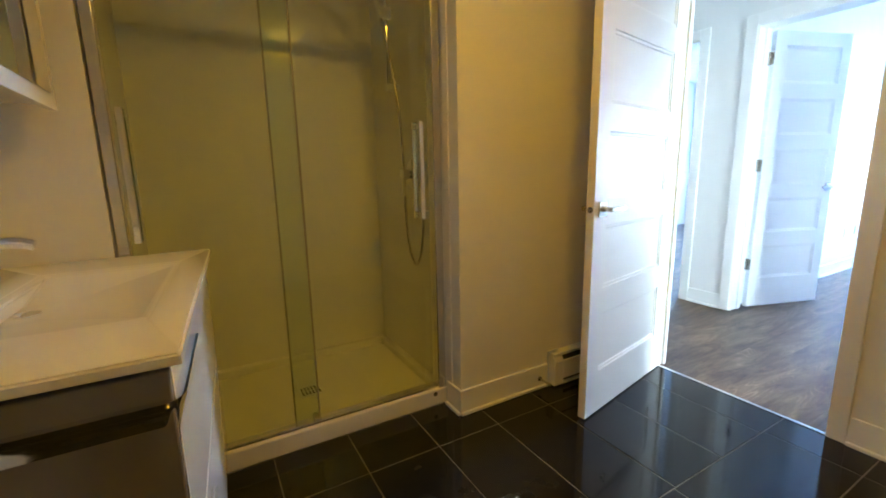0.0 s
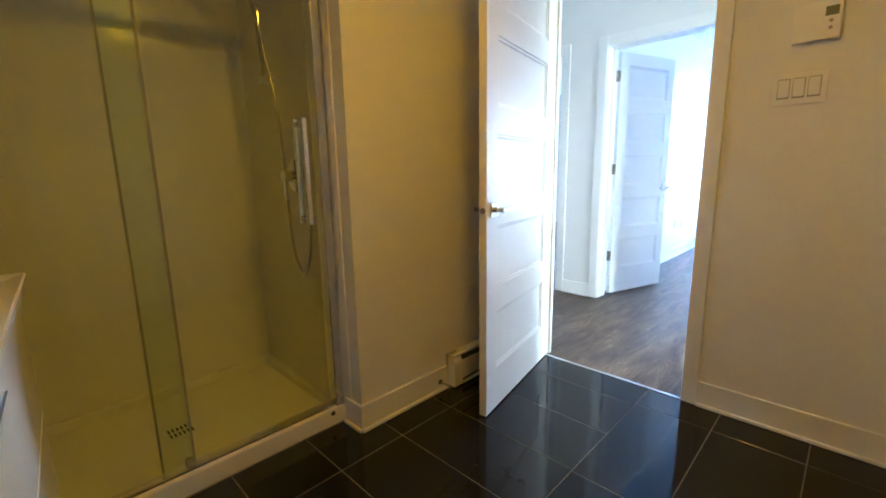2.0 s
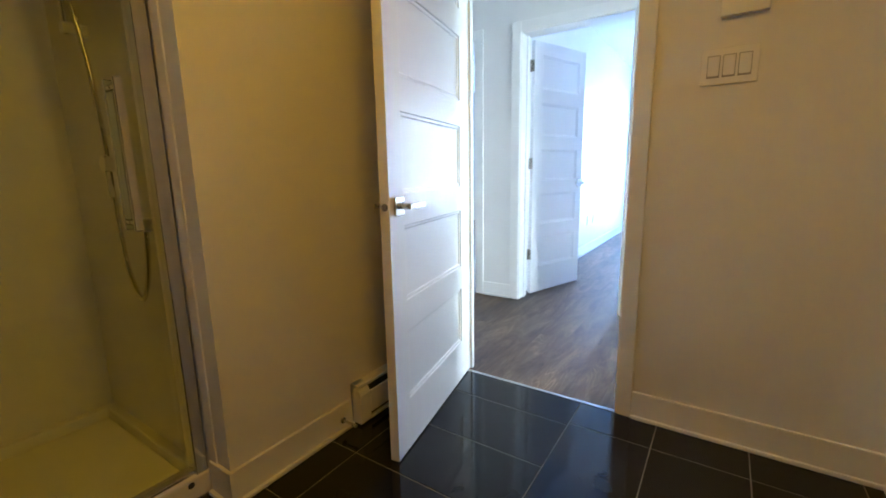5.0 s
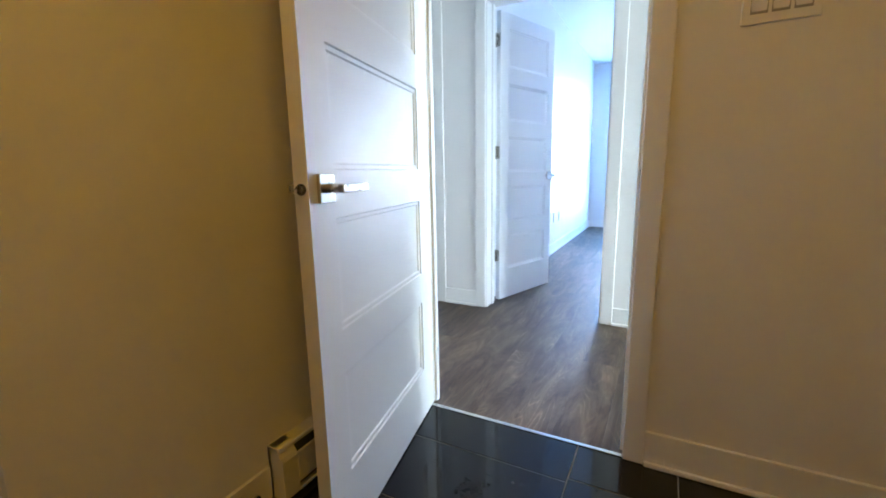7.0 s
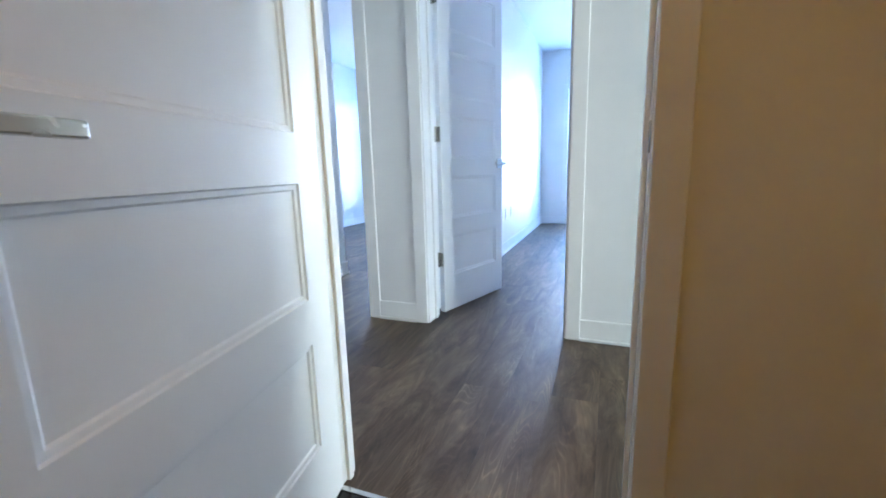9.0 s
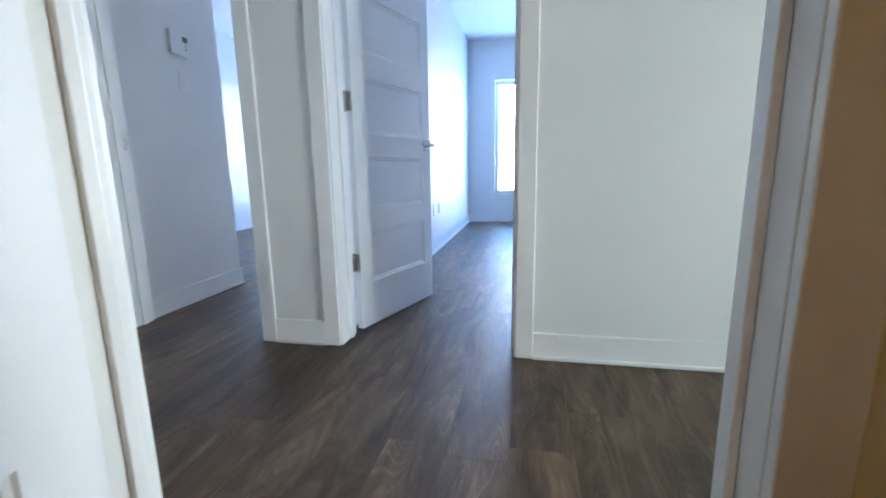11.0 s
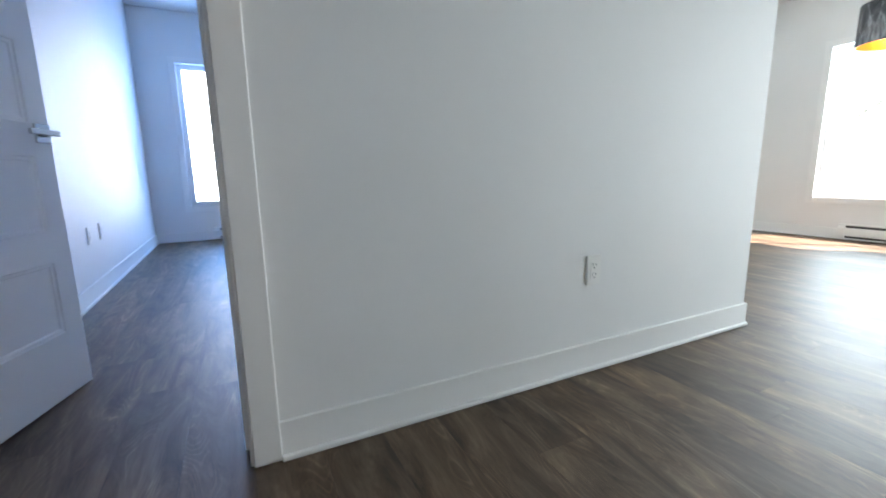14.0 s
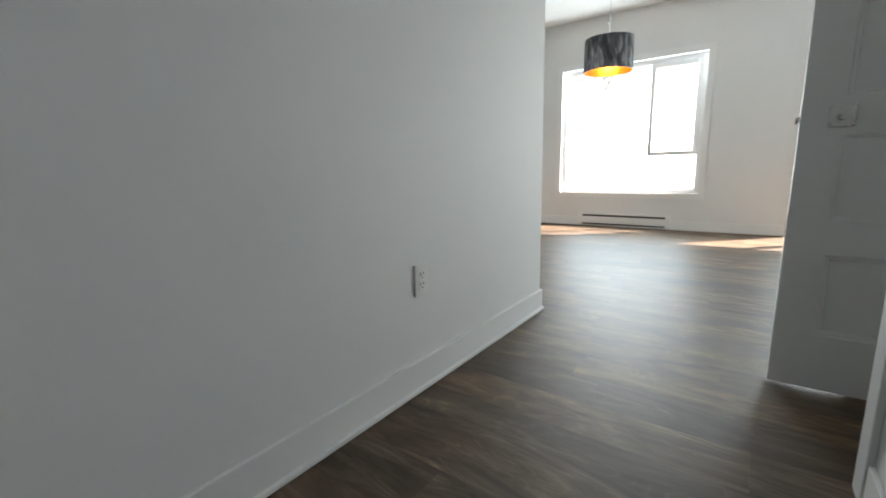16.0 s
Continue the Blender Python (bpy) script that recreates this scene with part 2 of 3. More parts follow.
def part(name, bm, mat, parent, label="", smooth=False):
    ob = new(name, mesh_of(name, bm, mat, smooth))
    ob.parent = parent
    if label:
        tagged(ob, label)
    return ob


def structure(name, bm, mat, label, category):
    return tagged(new(name, mesh_of(name, bm, mat)), label, category, kind="structure")


def thing(name, m, label, category, group=""):
    ob = new(name)
    ob.empty_display_size = 0.1
    ob.matrix_world = m
    return tagged(ob, label, category, group)


# ---------------- large structure ----------------
H = 2.72
T = 0.125
BX, HX = 2.155, 2.235          # bathroom and hall faces of the bathroom's door wall
EX, EX2 = 3.52, 3.68         # hall and bedroom faces of the hall's far wall
B0, B1, BH = 0.678, 1.50, 2.22
D0, D1, DH = 0.945, 1.785, 2.15
R0, R1 = 2.168, 3.01
FX = 8.5                      # outer wall of bedroom and second room
LY = -5.15                    # window wall of the living room
Z0 = -0.06

structure("wall_bathroom_door", boxes(
    (BX, -0.50, Z0, 2.285, 0.30, H), (BX, 0.30, Z0, HX, B0, H), (BX, B1, Z0, HX, 3.75, H), (BX, B0, BH, HX, B1, H)), WALL, "white painted wall with the bathroom doorway", "wall")
structure("wall_shower_return", boxes((0.90, 1.66, Z0, BX, 2.75, H)), WALL, "white painted wall beside the shower", "wall")
structure("wall_shower_left", boxes((-0.75, 1.79, Z0, -0.345, 2.75, H)), WALL, "white painted wall between vanity and shower", "wall")
structure("wall_shower_back", boxes((-0.345, 2.62, Z0, 0.90, 2.75, H)), WALL, "wall behind the shower", "wall")
structure("wall_bathroom_left", boxes((-0.75, -1.25, Z0, -0.62, 1.79, H)), WALL, "white painted wall behind the vanity", "wall")
structure("wall_bathroom_back", boxes((-0.62, -1.25, Z0, 1.75, -1.12, H), (1.75, -1.25, Z0, BX, -0.20, H)), WALL, "white painted bathroom wall", "wall")
structure("wall_hall_east", boxes(
    (EX, -1.38, Z0, EX2, D0, H), (EX, D1, Z0, EX2, R0, H), (EX, R1, Z0, EX2, 3.75, H),
    (EX, D0, DH, EX2, D1, H), (EX, R0, DH, EX2, R1, H)), WALL, "white painted hall wall with two doorways", "wall")
structure("wall_hall_north", boxes((HX, 3.63, Z0, EX, 3.75, H)), WALL, "white painted end wall of the hall", "wall")
structure("wall_bedroom_partition", boxes((EX2, 1.83, Z0, FX, 1.955, H)), WALL, "white painted wall between two bedrooms", "wall")
structure("wall_bedroom_south", boxes((EX2, -1.38, Z0, FX, -1.255, H)), WALL, "white painted wall between bedroom and living room", "wall")
W0, W1, WZ0, WZ1 = 0.20, 1.415, 0.44, 2.14
# opening of the second room's added window, never in view
V0, V1 = 3.3, 4.7
structure("wall_facade_east", boxes(
    (FX, -1.38, Z0, FX + 0.2, W0, H), (FX, W1, Z0, FX + 0.2, V0, H), (FX, V1, Z0, FX + 0.2, 5.2, H),
    (FX, W0, Z0, FX + 0.2, W1, WZ0), (FX, W0, WZ1, FX + 0.2, W1, H),
    (FX, V0, Z0, FX + 0.2, V1, WZ0), (FX, V0, WZ1, FX + 0.2, V1, H)), WALL, "white painted outer wall with windows", "wall")
structure("wall_second_room_side", boxes((EX2, 3.03, Z0, 4.50, 3.155, H)), WALL, "white painted wall with a thermostat", "wall")
structure("wall_second_room_far", boxes((3.4, 5.06, Z0, FX, 5.2, H), (EX, 3.75, Z0, EX2, 5.06, H)), WALL, "white painted far wall of the second room", "wall")
L0, L1, LZ0, LZ1 = 3.13, 4.85, 0.46, 2.10
P0, P1 = 0.66, 2.18
structure("wall_living_window", boxes(
    (0.3, LY - 0.2, Z0, P0, LY, H), (P1, LY - 0.2, Z0, L0, LY, H), (P0, LY - 0.2, Z0, P1, LY, 0.05), (P0, LY - 0.2, 2.10, P1, LY, H), (L1, LY - 0.2, Z0, 8.0, LY, H), (L0, LY - 0.2, Z0, L1, LY, LZ0), (L0, LY - 0.2, LZ1, L1, LY, H)),
    WALL, "white painted living room wall with a wide window", "wall")
structure("wall_living_east", boxes((8.0, LY - 0.2, Z0, 8.125, -1.38, H)), WALL, "white painted living room wall", "wall")
structure("wall_living_west", boxes((0.3, LY, Z0, 0.425, -1.25, H), (0.3, -1.25, Z0, HX, -1.13, H)), WALL, "white painted wall by the entry", "wall")
structure("ceiling", boxes((-0.9, LY - 0.2, H, FX + 0.2, 5.2, H + 0.15)), CEIL, "flat white painted ceiling", "ceiling")
structure("ceiling_bathroom", boxes((-0.62, -1.12, BATH_H, BX, 2.62, BATH_H + 0.06)), CEIL, "lowered white painted bathroom ceiling", "ceiling")
floor_wood = structure("floor", boxes((2.16, LY - 0.2, -0.10, FX + 0.2, 5.2, -0.004), (0.3, LY - 0.2, -0.10, 2.16, -1.13, -0.004)), SUBF, "grey-brown wood-look vinyl plank floor", "floor")
floor_bath = structure("floor_bathroom", boxes((-0.75, -1.25, -0.10, 2.16, 2.75, -0.0014)), GROUT, "polished black tile floor with pale thin joints", "floor")
# emissive walls, added so that the view through the windows burns out white
SKY_GLOW = flat("white_sky_glow", (0.90, 0.96, 1.0), 0.9, 1.6)
structure("backdrop", boxes((-30, -32.2, -1, 45, -32, 7), (33, -30, -1, 33.2, 30, 7)), SKY_GLOW, "plain glowing white walls standing in for the bright distance beyond the windows", "backdrop")
structure("ground", boxes((-60, -60, -0.9, 60, 60, -0.7)), OUTER, "pale bright ground outside the windows", "ground")


BARK = painted("pale_grey_bark", (0.55, 0.55, 0.53), 0.9, 0.3, 40.0, 0.4)
LEAF = flat("dusty_green_leaves", (0.10, 0.13, 0.08), 0.6)


def leaning_tree(x, y, z, lean, height):
    """A tapered trunk that leans along x, forked twigs and sparse leaf clumps toward the top."""
    rnd = random.Random(11)
    ob = thing("tree", pose(x, y, z), "slender leaning tree with sparse leaves outside the window", "tree")
    spine = [Vector((lean * (k / 14) ** 1.1 + 0.03 * math.sin(k * 1.3), 0.05 * math.sin(k), height * k / 14)) for k in range(15)]
    bm = bmesh.new()
    for k in range(14):
        rod(bm, spine[k], spine[k + 1], 0.085 - 0.005 * k, 10, 0.085 - 0.005 * (k + 1))
    part("trunk", bm, BARK, ob, smooth=True)
    tips = []
    for k in range(5, 15):
        for side in range(2):
            d = Vector((rnd.uniform(-0.8, 0.8), rnd.uniform(-0.6, 0.6), rnd.uniform(0.15, 0.8)))
            a, b = spine[k], spine[k] + d * rnd.uniform(0.4, 0.75)
            bm = rod(bmesh.new(), a, b, 0.02, 6, 0.006)
            rod(bm, a.lerp(b, 0.55), b + Vector((rnd.uniform(-0.25, 0.25), 0.1, 0.22)), 0.009, 5, 0.004)
            part("limb", bm, BARK, ob, smooth=True)
            tips += [a.lerp(b, u) for u in (0.6, 0.8, 1.0)]
    verts, faces = [], []
    for p in tips:
        for q in range(22):
            c = p + Vector((rnd.gauss(0, 0.10), rnd.gauss(0, 0.10), rnd.gauss(0, 0.09)))
            e = Vector((rnd.uniform(-1, 1), rnd.uniform(-1, 1), rnd.uniform(-1, 1))).normalized()
            g = e.orthogonal().normalized()
            n = len(verts)
            verts += [c - e * 0.03, c + g * 0.014, c + e * 0.03, c - g * 0.014]
            faces.append((n, n + 1, n + 2, n + 3))
    me = bpy.data.meshes.new("crown")
    me.from_pydata([tuple(v) for v in verts], [], faces)
    me.materials.append(LEAF)
    crown = new("crown", me)
    crown.parent = ob
    return ob


leaning_tree(7.35, -9.0, -0.7, -3.1, 4.8)


# ---------------- trim ----------------
BB, BT = 0.118, 0.012


def skirting(name, runs, height=BB):
    """Runs along x or y: (x0, y0, x1, y1, side), side = direction of the room from the wall."""
    for x0, y0, x1, y1, sx, sy in runs:
        bm = bmesh.new()
        if sx:
            box(bm, x0, y0, 0.001, x0 + sx * BT, y1, height, 0.002)
            box(bm, x0 + sx * BT, y0, 0.001, x0 + sx * (BT + 0.014), y1, 0.018, 0.004)
        else:
            box(bm, x0, y0, 0.001, x1, y0 + sy * BT, height, 0.002)
            box(bm, x0, y0 + sy * BT, 0.001, x1, y0 + sy * (BT + 0.014), 0.018, 0.004)
        structure(name, bm, TRIM, "tall flat white baseboard with a shoe moulding", "baseboard")


skirting("baseboard", [
    (BX, -0.186, BX, 0.629, -1, 0), (0.888, 1.66, 1.445, 1.66, 0, -1), (0.90, 1.646, 0.90, 1.775, -1, 0),
    (1.75, -0.20, BX, -0.20, 0, 1)], 0.125)
skirting("baseboard", [
    (EX, -1.392, EX, 0.884, -1, 0), (EX, 1.847, EX, 2.106, -1, 0), (EX, 3.10, EX, 3.63, -1, 0),
    (EX2, 1.83, FX, 1.83, 0, -1), (FX, -1.255, FX, 1.818, -1, 0), (EX2, -1.255, FX, -1.255, 0, 1),
    (EX2 + 0.02, 3.03, 4.512, 3.03, 0, -1), (4.50, 3.018, 4.50, 3.155, 1, 0), (EX2, 5.06, FX, 5.06, 0, -1), (EX2, 1.955, FX, 1.955, 0, 1),
    (2.285, -0.425, 2.285, 0.30, 1, 0), (HX, 0.30, HX, 0.629, 1, 0), (HX, 1.556, HX, 3.63, 1, 0),
    (2.25, LY, 8.0, LY, 0, 1), (3.508, -1.38, 8.0, -1.38, 0, -1), (0.425, -1.25, HX, -1.25, 0, -1)])


def doorway(name, x0, x1, y0, y1, top, label, cw=0.075, stop=None, reveal=0.012, clear=0.0):
    """Jamb boards and casings of an opening in a wall that runs along y; x0 and x1 are the wall's faces."""
    ob = thing(name, pose(0, 0, 0), label, "door frame")
    ob["kind"] = "structure"
    j = 0.02
    part("jamb", boxes((x0 - 0.002, y0, 0, x1 + 0.002, y0 + j, top), bevel=0.0015), TRIM, ob)
    part("jamb", boxes((x0 - 0.002, y1 - j, 0, x1 + 0.002, y1, top), bevel=0.0015), TRIM, ob)
    part("head_jamb", boxes((x0 - 0.002, y0 + j, top - j, x1 + 0.002, y1 - j, top), bevel=0.0015), TRIM, ob)
    if stop:
        s0, s1 = stop
        part("door_stop_strip", boxes((s0, y0 + j, 0, s1, y0 + j + 0.011, top - j), bevel=0.002), TRIM, ob)
        part("door_stop_strip", boxes((s0, y1 - j - 0.011, 0, s1, y1 - j, top - j), bevel=0.002), TRIM, ob)
    for xa, xb in ((x0 - 0.015, x0), (x1, x1 + 0.015)):
        i0, i1 = y0 + reveal, y1 - 0.012 + (clear if xa < x0 else 0.0)
        part("casing", boxes((xa, i0 - cw, 0.001, xb, i0, top - 0.012 + cw), bevel=0.003), TRIM, ob)
        part("casing", boxes((xa, i1, 0.001, xb, i1 + cw, top - 0.012 + cw), bevel=0.003), TRIM, ob)
        part("head_casing", boxes((xa + 0.001, i0, top - 0.012, xb - 0.001, i1, top - 0.012 + cw), bevel=0.003), TRIM, ob)
    return ob


bath_frame = doorway("door_frame_bathroom", BX, HX, B0, B1, BH, "white door frame between bathroom and hall", cw=0.066, stop=(BX + 0.038, BX + 0.06), reveal=0.018, clear=0.055)
bed_frame = doorway("door_frame_bedroom", EX, EX2, D0, D1, DH, "white door frame of the bedroom", stop=(EX2 - 0.075, EX2 - 0.04))
two_frame = doorway("door_frame_second_room", EX, EX2, R0, R1, DH, "white door frame of the second room", stop=(EX2 - 0.075, EX2 - 0.04))
part("strike_plate", boxes((EX2 - 0.035, R1 - 0.0225, 0.945, EX2 - 0.004, R1 - 0.02, 1.005), bevel=0.001), NICKEL, two_frame, "nickel strike plate")
part("strike_plate", boxes((BX - 0.001, B0 + 0.02, 0.95, BX + 0.028, B0 + 0.0225, 1.01), bevel=0.001), NICKEL, bath_frame, "nickel strike plate")
part("strike_plate", boxes((EX2 - 0.035, D0 + 0.02, 0.945, EX2 - 0.004, D0 + 0.0225, 1.005), bevel=0.001), NICKEL, bed_frame, "nickel strike plate")


structure("trim", boxes((2.285, -0.515, 0.001, 2.301, -0.428, 2.25), (BX - 0.02, -0.517, 0.001, 2.285, -0.50, 2.25), bevel=0.003), TRIM, "white casing at the end of the hall wall", "trim")


# ---------------- doors ----------------
def panel_slab(w, h, t, bottoms, ph, s0, s1):
    """A door leaf from x = 0 to w, z = 0 to h, thick t along y, with sunk panels from s0 to s1 on both faces."""
    bm = bmesh.new()
    xs = [0, s0, s1, w]
    zs = [0]
    for b in bottoms:
        zs += [b, b + ph]
    zs.append(h)
    for side in (-1, 1):
        y = side * t / 2
        for i in range(3):
            for k in range(len(zs) - 1):
                xa, xb, za, zb = xs[i], xs[i + 1], zs[k], zs[k + 1]
                if i == 1 and k % 2 == 1:
                    rings = []
                    for inset, depth in ((0, 0), (0.003, 0.005), (0.013, 0.006), (0.017, 0.010), (0.030, 0.0105)):
                        yy = y - side * depth
                        rings.append([bm.verts.new(p) for p in ((xa + inset, yy, za + inset), (xb - inset, yy, za + inset), (xb - inset, yy, zb - inset), (xa + inset, yy, zb - inset))])
                    for a, b in zip(rings, rings[1:]):
                        for q in range(4):
                            bm.faces.new((a[q], a[(q + 1) % 4], b[(q + 1) % 4], b[q]))
                    bm.faces.new(rings[-1])
                else:
                    bm.faces.new([bm.verts.new(p) for p in ((xa, y, za), (xb, y, za), (xb, y, zb), (xa, y, zb))])
    for (xa, za), (xb, zb) in (((0, 0), (w, 0)), ((w, 0), (w, h)), ((w, h), (0, h)), ((0, h), (0, 0))):
        bm.faces.new([bm.verts.new(p) for p in ((xa, -t / 2, za), (xb, -t / 2, zb), (xb, t / 2, zb), (xa, t / 2, za))])
    bmesh.ops.remove_doubles(bm, verts=bm.verts, dist=0.0004)
    return bm


def lever(parent, x, z, y, side, toward):
    """Square rose and flat lever on the face at y; side is the face's outward sign, toward the lever's way along x."""
    rose = part("rose", boxes((x - 0.033, min(y, y + side * 0.009), z - 0.033, x + 0.033, max(y, y + side * 0.009), z + 0.033), bevel=0.002), NICKEL, parent, "square brushed nickel rose")
    bm = rod(bmesh.new(), (x, y + side * 0.008, z), (x, y + side * 0.052, z), 0.011)
    part("neck", bm, NICKEL, rose, smooth=True)
    xa, xb = sorted((x - toward * 0.012, x + toward * 0.115))
    if toward:
        part("lever", boxes((xa, min(y + side * 0.042, y + side * 0.056), z - 0.010, xb, max(y + side * 0.042, y + side * 0.056), z + 0.010), bevel=0.003), NICKEL, rose, "flat nickel lever")


def door(name, m, w, h, bottoms, ph, hz, label, hinge_side, knob_z=0.98, s0=0.1, s1=None, levers=((-1, -1), (1, -1)), back=0.065):
    """Origin at the hinge's foot, leaf along x; hinge_side = the sign of the face on which the hinge's knuckle stands."""
    t = 0.036
    ob = thing(name, m, label, "door", "panelled interior doors")
    leaf = part("leaf", panel_slab(w, h, t, bottoms, ph, s0, s1 or w - 0.11), DOOR, ob)
    leaf.location.z = 0.008
    for side, way in levers:
        lever(ob, w - back, knob_z, side * t / 2, side, way)
    part("latch_plate", rod(bmesh.new(), (w - 0.001, 0, knob_z), (w + 0.002, 0, knob_z), 0.013, 24), NICKEL, ob, smooth=True)
    bm = rod(bmesh.new(), (w, 0, knob_z), (w + 0.011, 0, knob_z), 0.009)
    part("latch_bolt", bm, NICKEL, ob, smooth=True)
    for z in hz:
        bm = boxes((-0.001, -0.016 * 1, z - 0.046, 0.0012, 0.016, z + 0.046))
        hinge = part("hinge", bm, NICKEL, ob, "brushed nickel butt hinge")
        y = hinge_side * (t / 2 + 0.004)
        part("knuckle", rod(bmesh.new(), (-0.003, y, z - 0.048), (-0.003, y, z + 0.048), 0.0065), NICKEL, hinge, smooth=True)
        part("hinge_leaf", boxes((0.003, min(y - 0.002, y + 0.0), z - 0.046, 0.030, max(y - 0.002, y), z + 0.046)), NICKEL, hinge)
        part("hinge_leaf", boxes((-0.038, min(y - 0.002, y + 0.0), z - 0.046, -0.004, max(y - 0.002, y), z + 0.046)), NICKEL, hinge)
    return ob


# bathroom door, swung inward
a = math.degrees(math.atan2(-0.163, -0.813))
bath_door = door("bathroom_door", pose(2.158, 1.490, 0, 0, 0, a), 0.822, 2.18, [0.208 + 0.403 * k for k in range(5)], 0.287, (0.34, 1.12, 1.92),
                 "white five-panel door with nickel lever, standing open", -1, s0=0.108, s1=0.718)
# bedroom door, swung into the bedroom
a = math.degrees(math.atan2(-0.245, 0.74))
bed_door = door("bedroom_door", pose(3.722, 1.756, 0, 0, 0, a), 0.702, 2.115, [0.235 + 0.378 * k for k in range(5)], 0.265, (0.357, 1.146, 1.932),
                "white five-panel bedroom door, half open into the room", 1, knob_z=0.965, s1=0.615, back=0.039)
entry_door = door("entry_closet_door", pose(1.67, -1.075, 0, 0, 0, 0), 0.795, 2.18, [0.2 + 0.403 * k for k in range(5)], 0.287, (0.34, 1.12, 1.92),
                  "white five-panel door standing open in the hall's shade", -1, knob_z=0.95, levers=((-1, 1), (1, 0)), back=0.105)
entry_door.children[0].location.z = 0.0008


# ---------------- windows ----------------
def window(name, x0, x1, z0, z1, m, label, sash):
    """In its own frame: along x, outward at -y, inner wall face at y = 0. sash: panes as (xa, xb, za, zb, own_frame)."""
    ob = thing(name, m, label, "window")
    ob["kind"] = "structure"
    f = 0.055
    part("window_frame", boxes((x0, -0.16, z0, x0 + f, -0.07, z1), (x1 - f, -0.16, z0, x1, -0.07, z1),
                               (x0 + f, -0.16, z1 - f, x1 - f, -0.07, z1), (x0 + f, -0.16, z0, x1 - f, -0.07, z0 + f), bevel=0.003), VINYL, ob)
    part("reveal", boxes((x0 - 0.01, -0.07, z0 - 0.01, x0, 0.001, z1 + 0.01), (x1, -0.07, z0 - 0.01, x1 + 0.01, 0.001, z1 + 0.01),
                         (x0, -0.07, z1, x1, 0.001, z1 + 0.01), (x0, -0.07, z0 - 0.01, x1, 0.001, z0)), VINYL, ob)
    c = 0.07
    part("window_casing", boxes((x0 - c, 0, z0 - c, x0, 0.015, z1 + c), (x1, 0, z0 - c, x1 + c, 0.015, z1 + c),
                                (x0, 0.001, z1, x1, 0.014, z1 + c), (x0, 0.001, z0 - c, x1, 0.014, z0), bevel=0.002), TRIM, ob)
    for xa, xb, za, zb, own in sash:
        if own:
            g = 0.05
            part("sash", boxes((xa, -0.13, za, xa + g, -0.075, zb), (xb - g, -0.13, za, xb, -0.075, zb),
                               (xa + g, -0.13, zb - g, xb - g, -0.075, zb), (xa + g, -0.13, za, xb - g, -0.075, za + g), bevel=0.003), VINYL, ob)
        p = part("pane", boxes((xa + 0.03, -0.118, za + 0.03, xb - 0.03, -0.112, zb - 0.03)), WINDOW, ob)
        p.visible_shadow = False
    return ob


# living room: a wide fixed pane with an opening sash beside it
window("window_living", L0, L1, LZ0, LZ1, pose(0, LY, 0), "wide white-framed window, a tall fixed pane with a smaller sash",
       [(3.74, 4.785, LZ0 + 0.055, LZ1 - 0.055, False), (3.185, 3.74, 0.93, LZ1 - 0.055, True), (3.185, 3.74, LZ0 + 0.055, 0.93, False)])
window("window_patio", P0, P1, 0.05, 2.10, pose(0, LY, 0), "tall white-framed patio window",
       [(P0 + 0.055, 1.42, 0.105, 2.045, True), (1.42, P1 - 0.055, 0.105, 2.045, True)])
window("window_bedroom", W0, W1, WZ0, WZ1, pose(FX, 0, 0, 0, 0, 90), "tall narrow white-framed bedroom window",
       [(W0 + 0.055, W1 - 0.055, WZ0 + 0.055, WZ1 - 0.055, False)])
# unseen window, added as the opening for the second room's lamp
window("window_second_room", V0, V1, WZ0, WZ1, pose(FX, 0, 0, 0, 0, 90), "unseen white-framed window, added to light the second room",
       [(V0 + 0.055, V1 - 0.055, WZ0 + 0.055, WZ1 - 0.055, False)])


# ---------------- shower ----------------
SX0, SX1, SY0, SY1 = -0.345, 0.90, 1.79, 2.62
shower = thing("shower_stall", pose(0, 0, 0), "walk-in shower with white acrylic tray and sliding glass doors", "shower")
bm = boxes((SX0, SY0, 0.0, SX1, SY0 + 0.075, 0.085), (SX0, SY1 - 0.04, 0.0, SX1, SY1, 0.085), (SX0, SY0 + 0.075, 0.0, SX0 + 0.04, SY1 - 0.04, 0.085),
           (SX1 - 0.04, SY0 + 0.075, 0.0, SX1, SY1 - 0.04, 0.085), (SX0 + 0.04, SY0 + 0.075, 0.0, SX1 - 0.04, SY1 - 0.04, 0.042), bevel=0.008)
part("tray", bm, ACRYL, shower)
part("wall_panel", boxes((SX0, SY1 - 0.008, 0.085, SX1, SY1, BATH_H - 0.004)), ACRYL, shower, "white acrylic wall panel")
part("wall_panel", boxes((SX1 - 0.008, SY0 + 0.05, 0.085, SX1, SY1 - 0.008, BATH_H - 0.004)), ACRYL, shower)
part("wall_panel", boxes((SX0, SY0 + 0.05, 0.085, SX0 + 0.008, SY1 - 0.008, BATH_H - 0.004)), ACRYL, shower)
drain = part("drain", boxes((0.252, 2.135, 0.0425, 0.368, 2.245, 0.0475), bevel=0.0015), SATIN, shower, "square slotted drain cover")
for row in range(2):
    for k in range(6):
        xa, ya = 0.263 + 0.0165 * k, 2.150 + 0.046 * row
        part("drain_slot", boxes((xa, ya, 0.0474, xa + 0.008, ya + 0.034, 0.0481)), DARK, drain)
part("badge", rod(bmesh.new(), (0.83, SY0 + 0.001, 0.062), (0.83, SY0 - 0.0015, 0.062), 0.011, 24), DARK, shower, "small dark oval badge", smooth=True)
GY = SY0 + 0.035
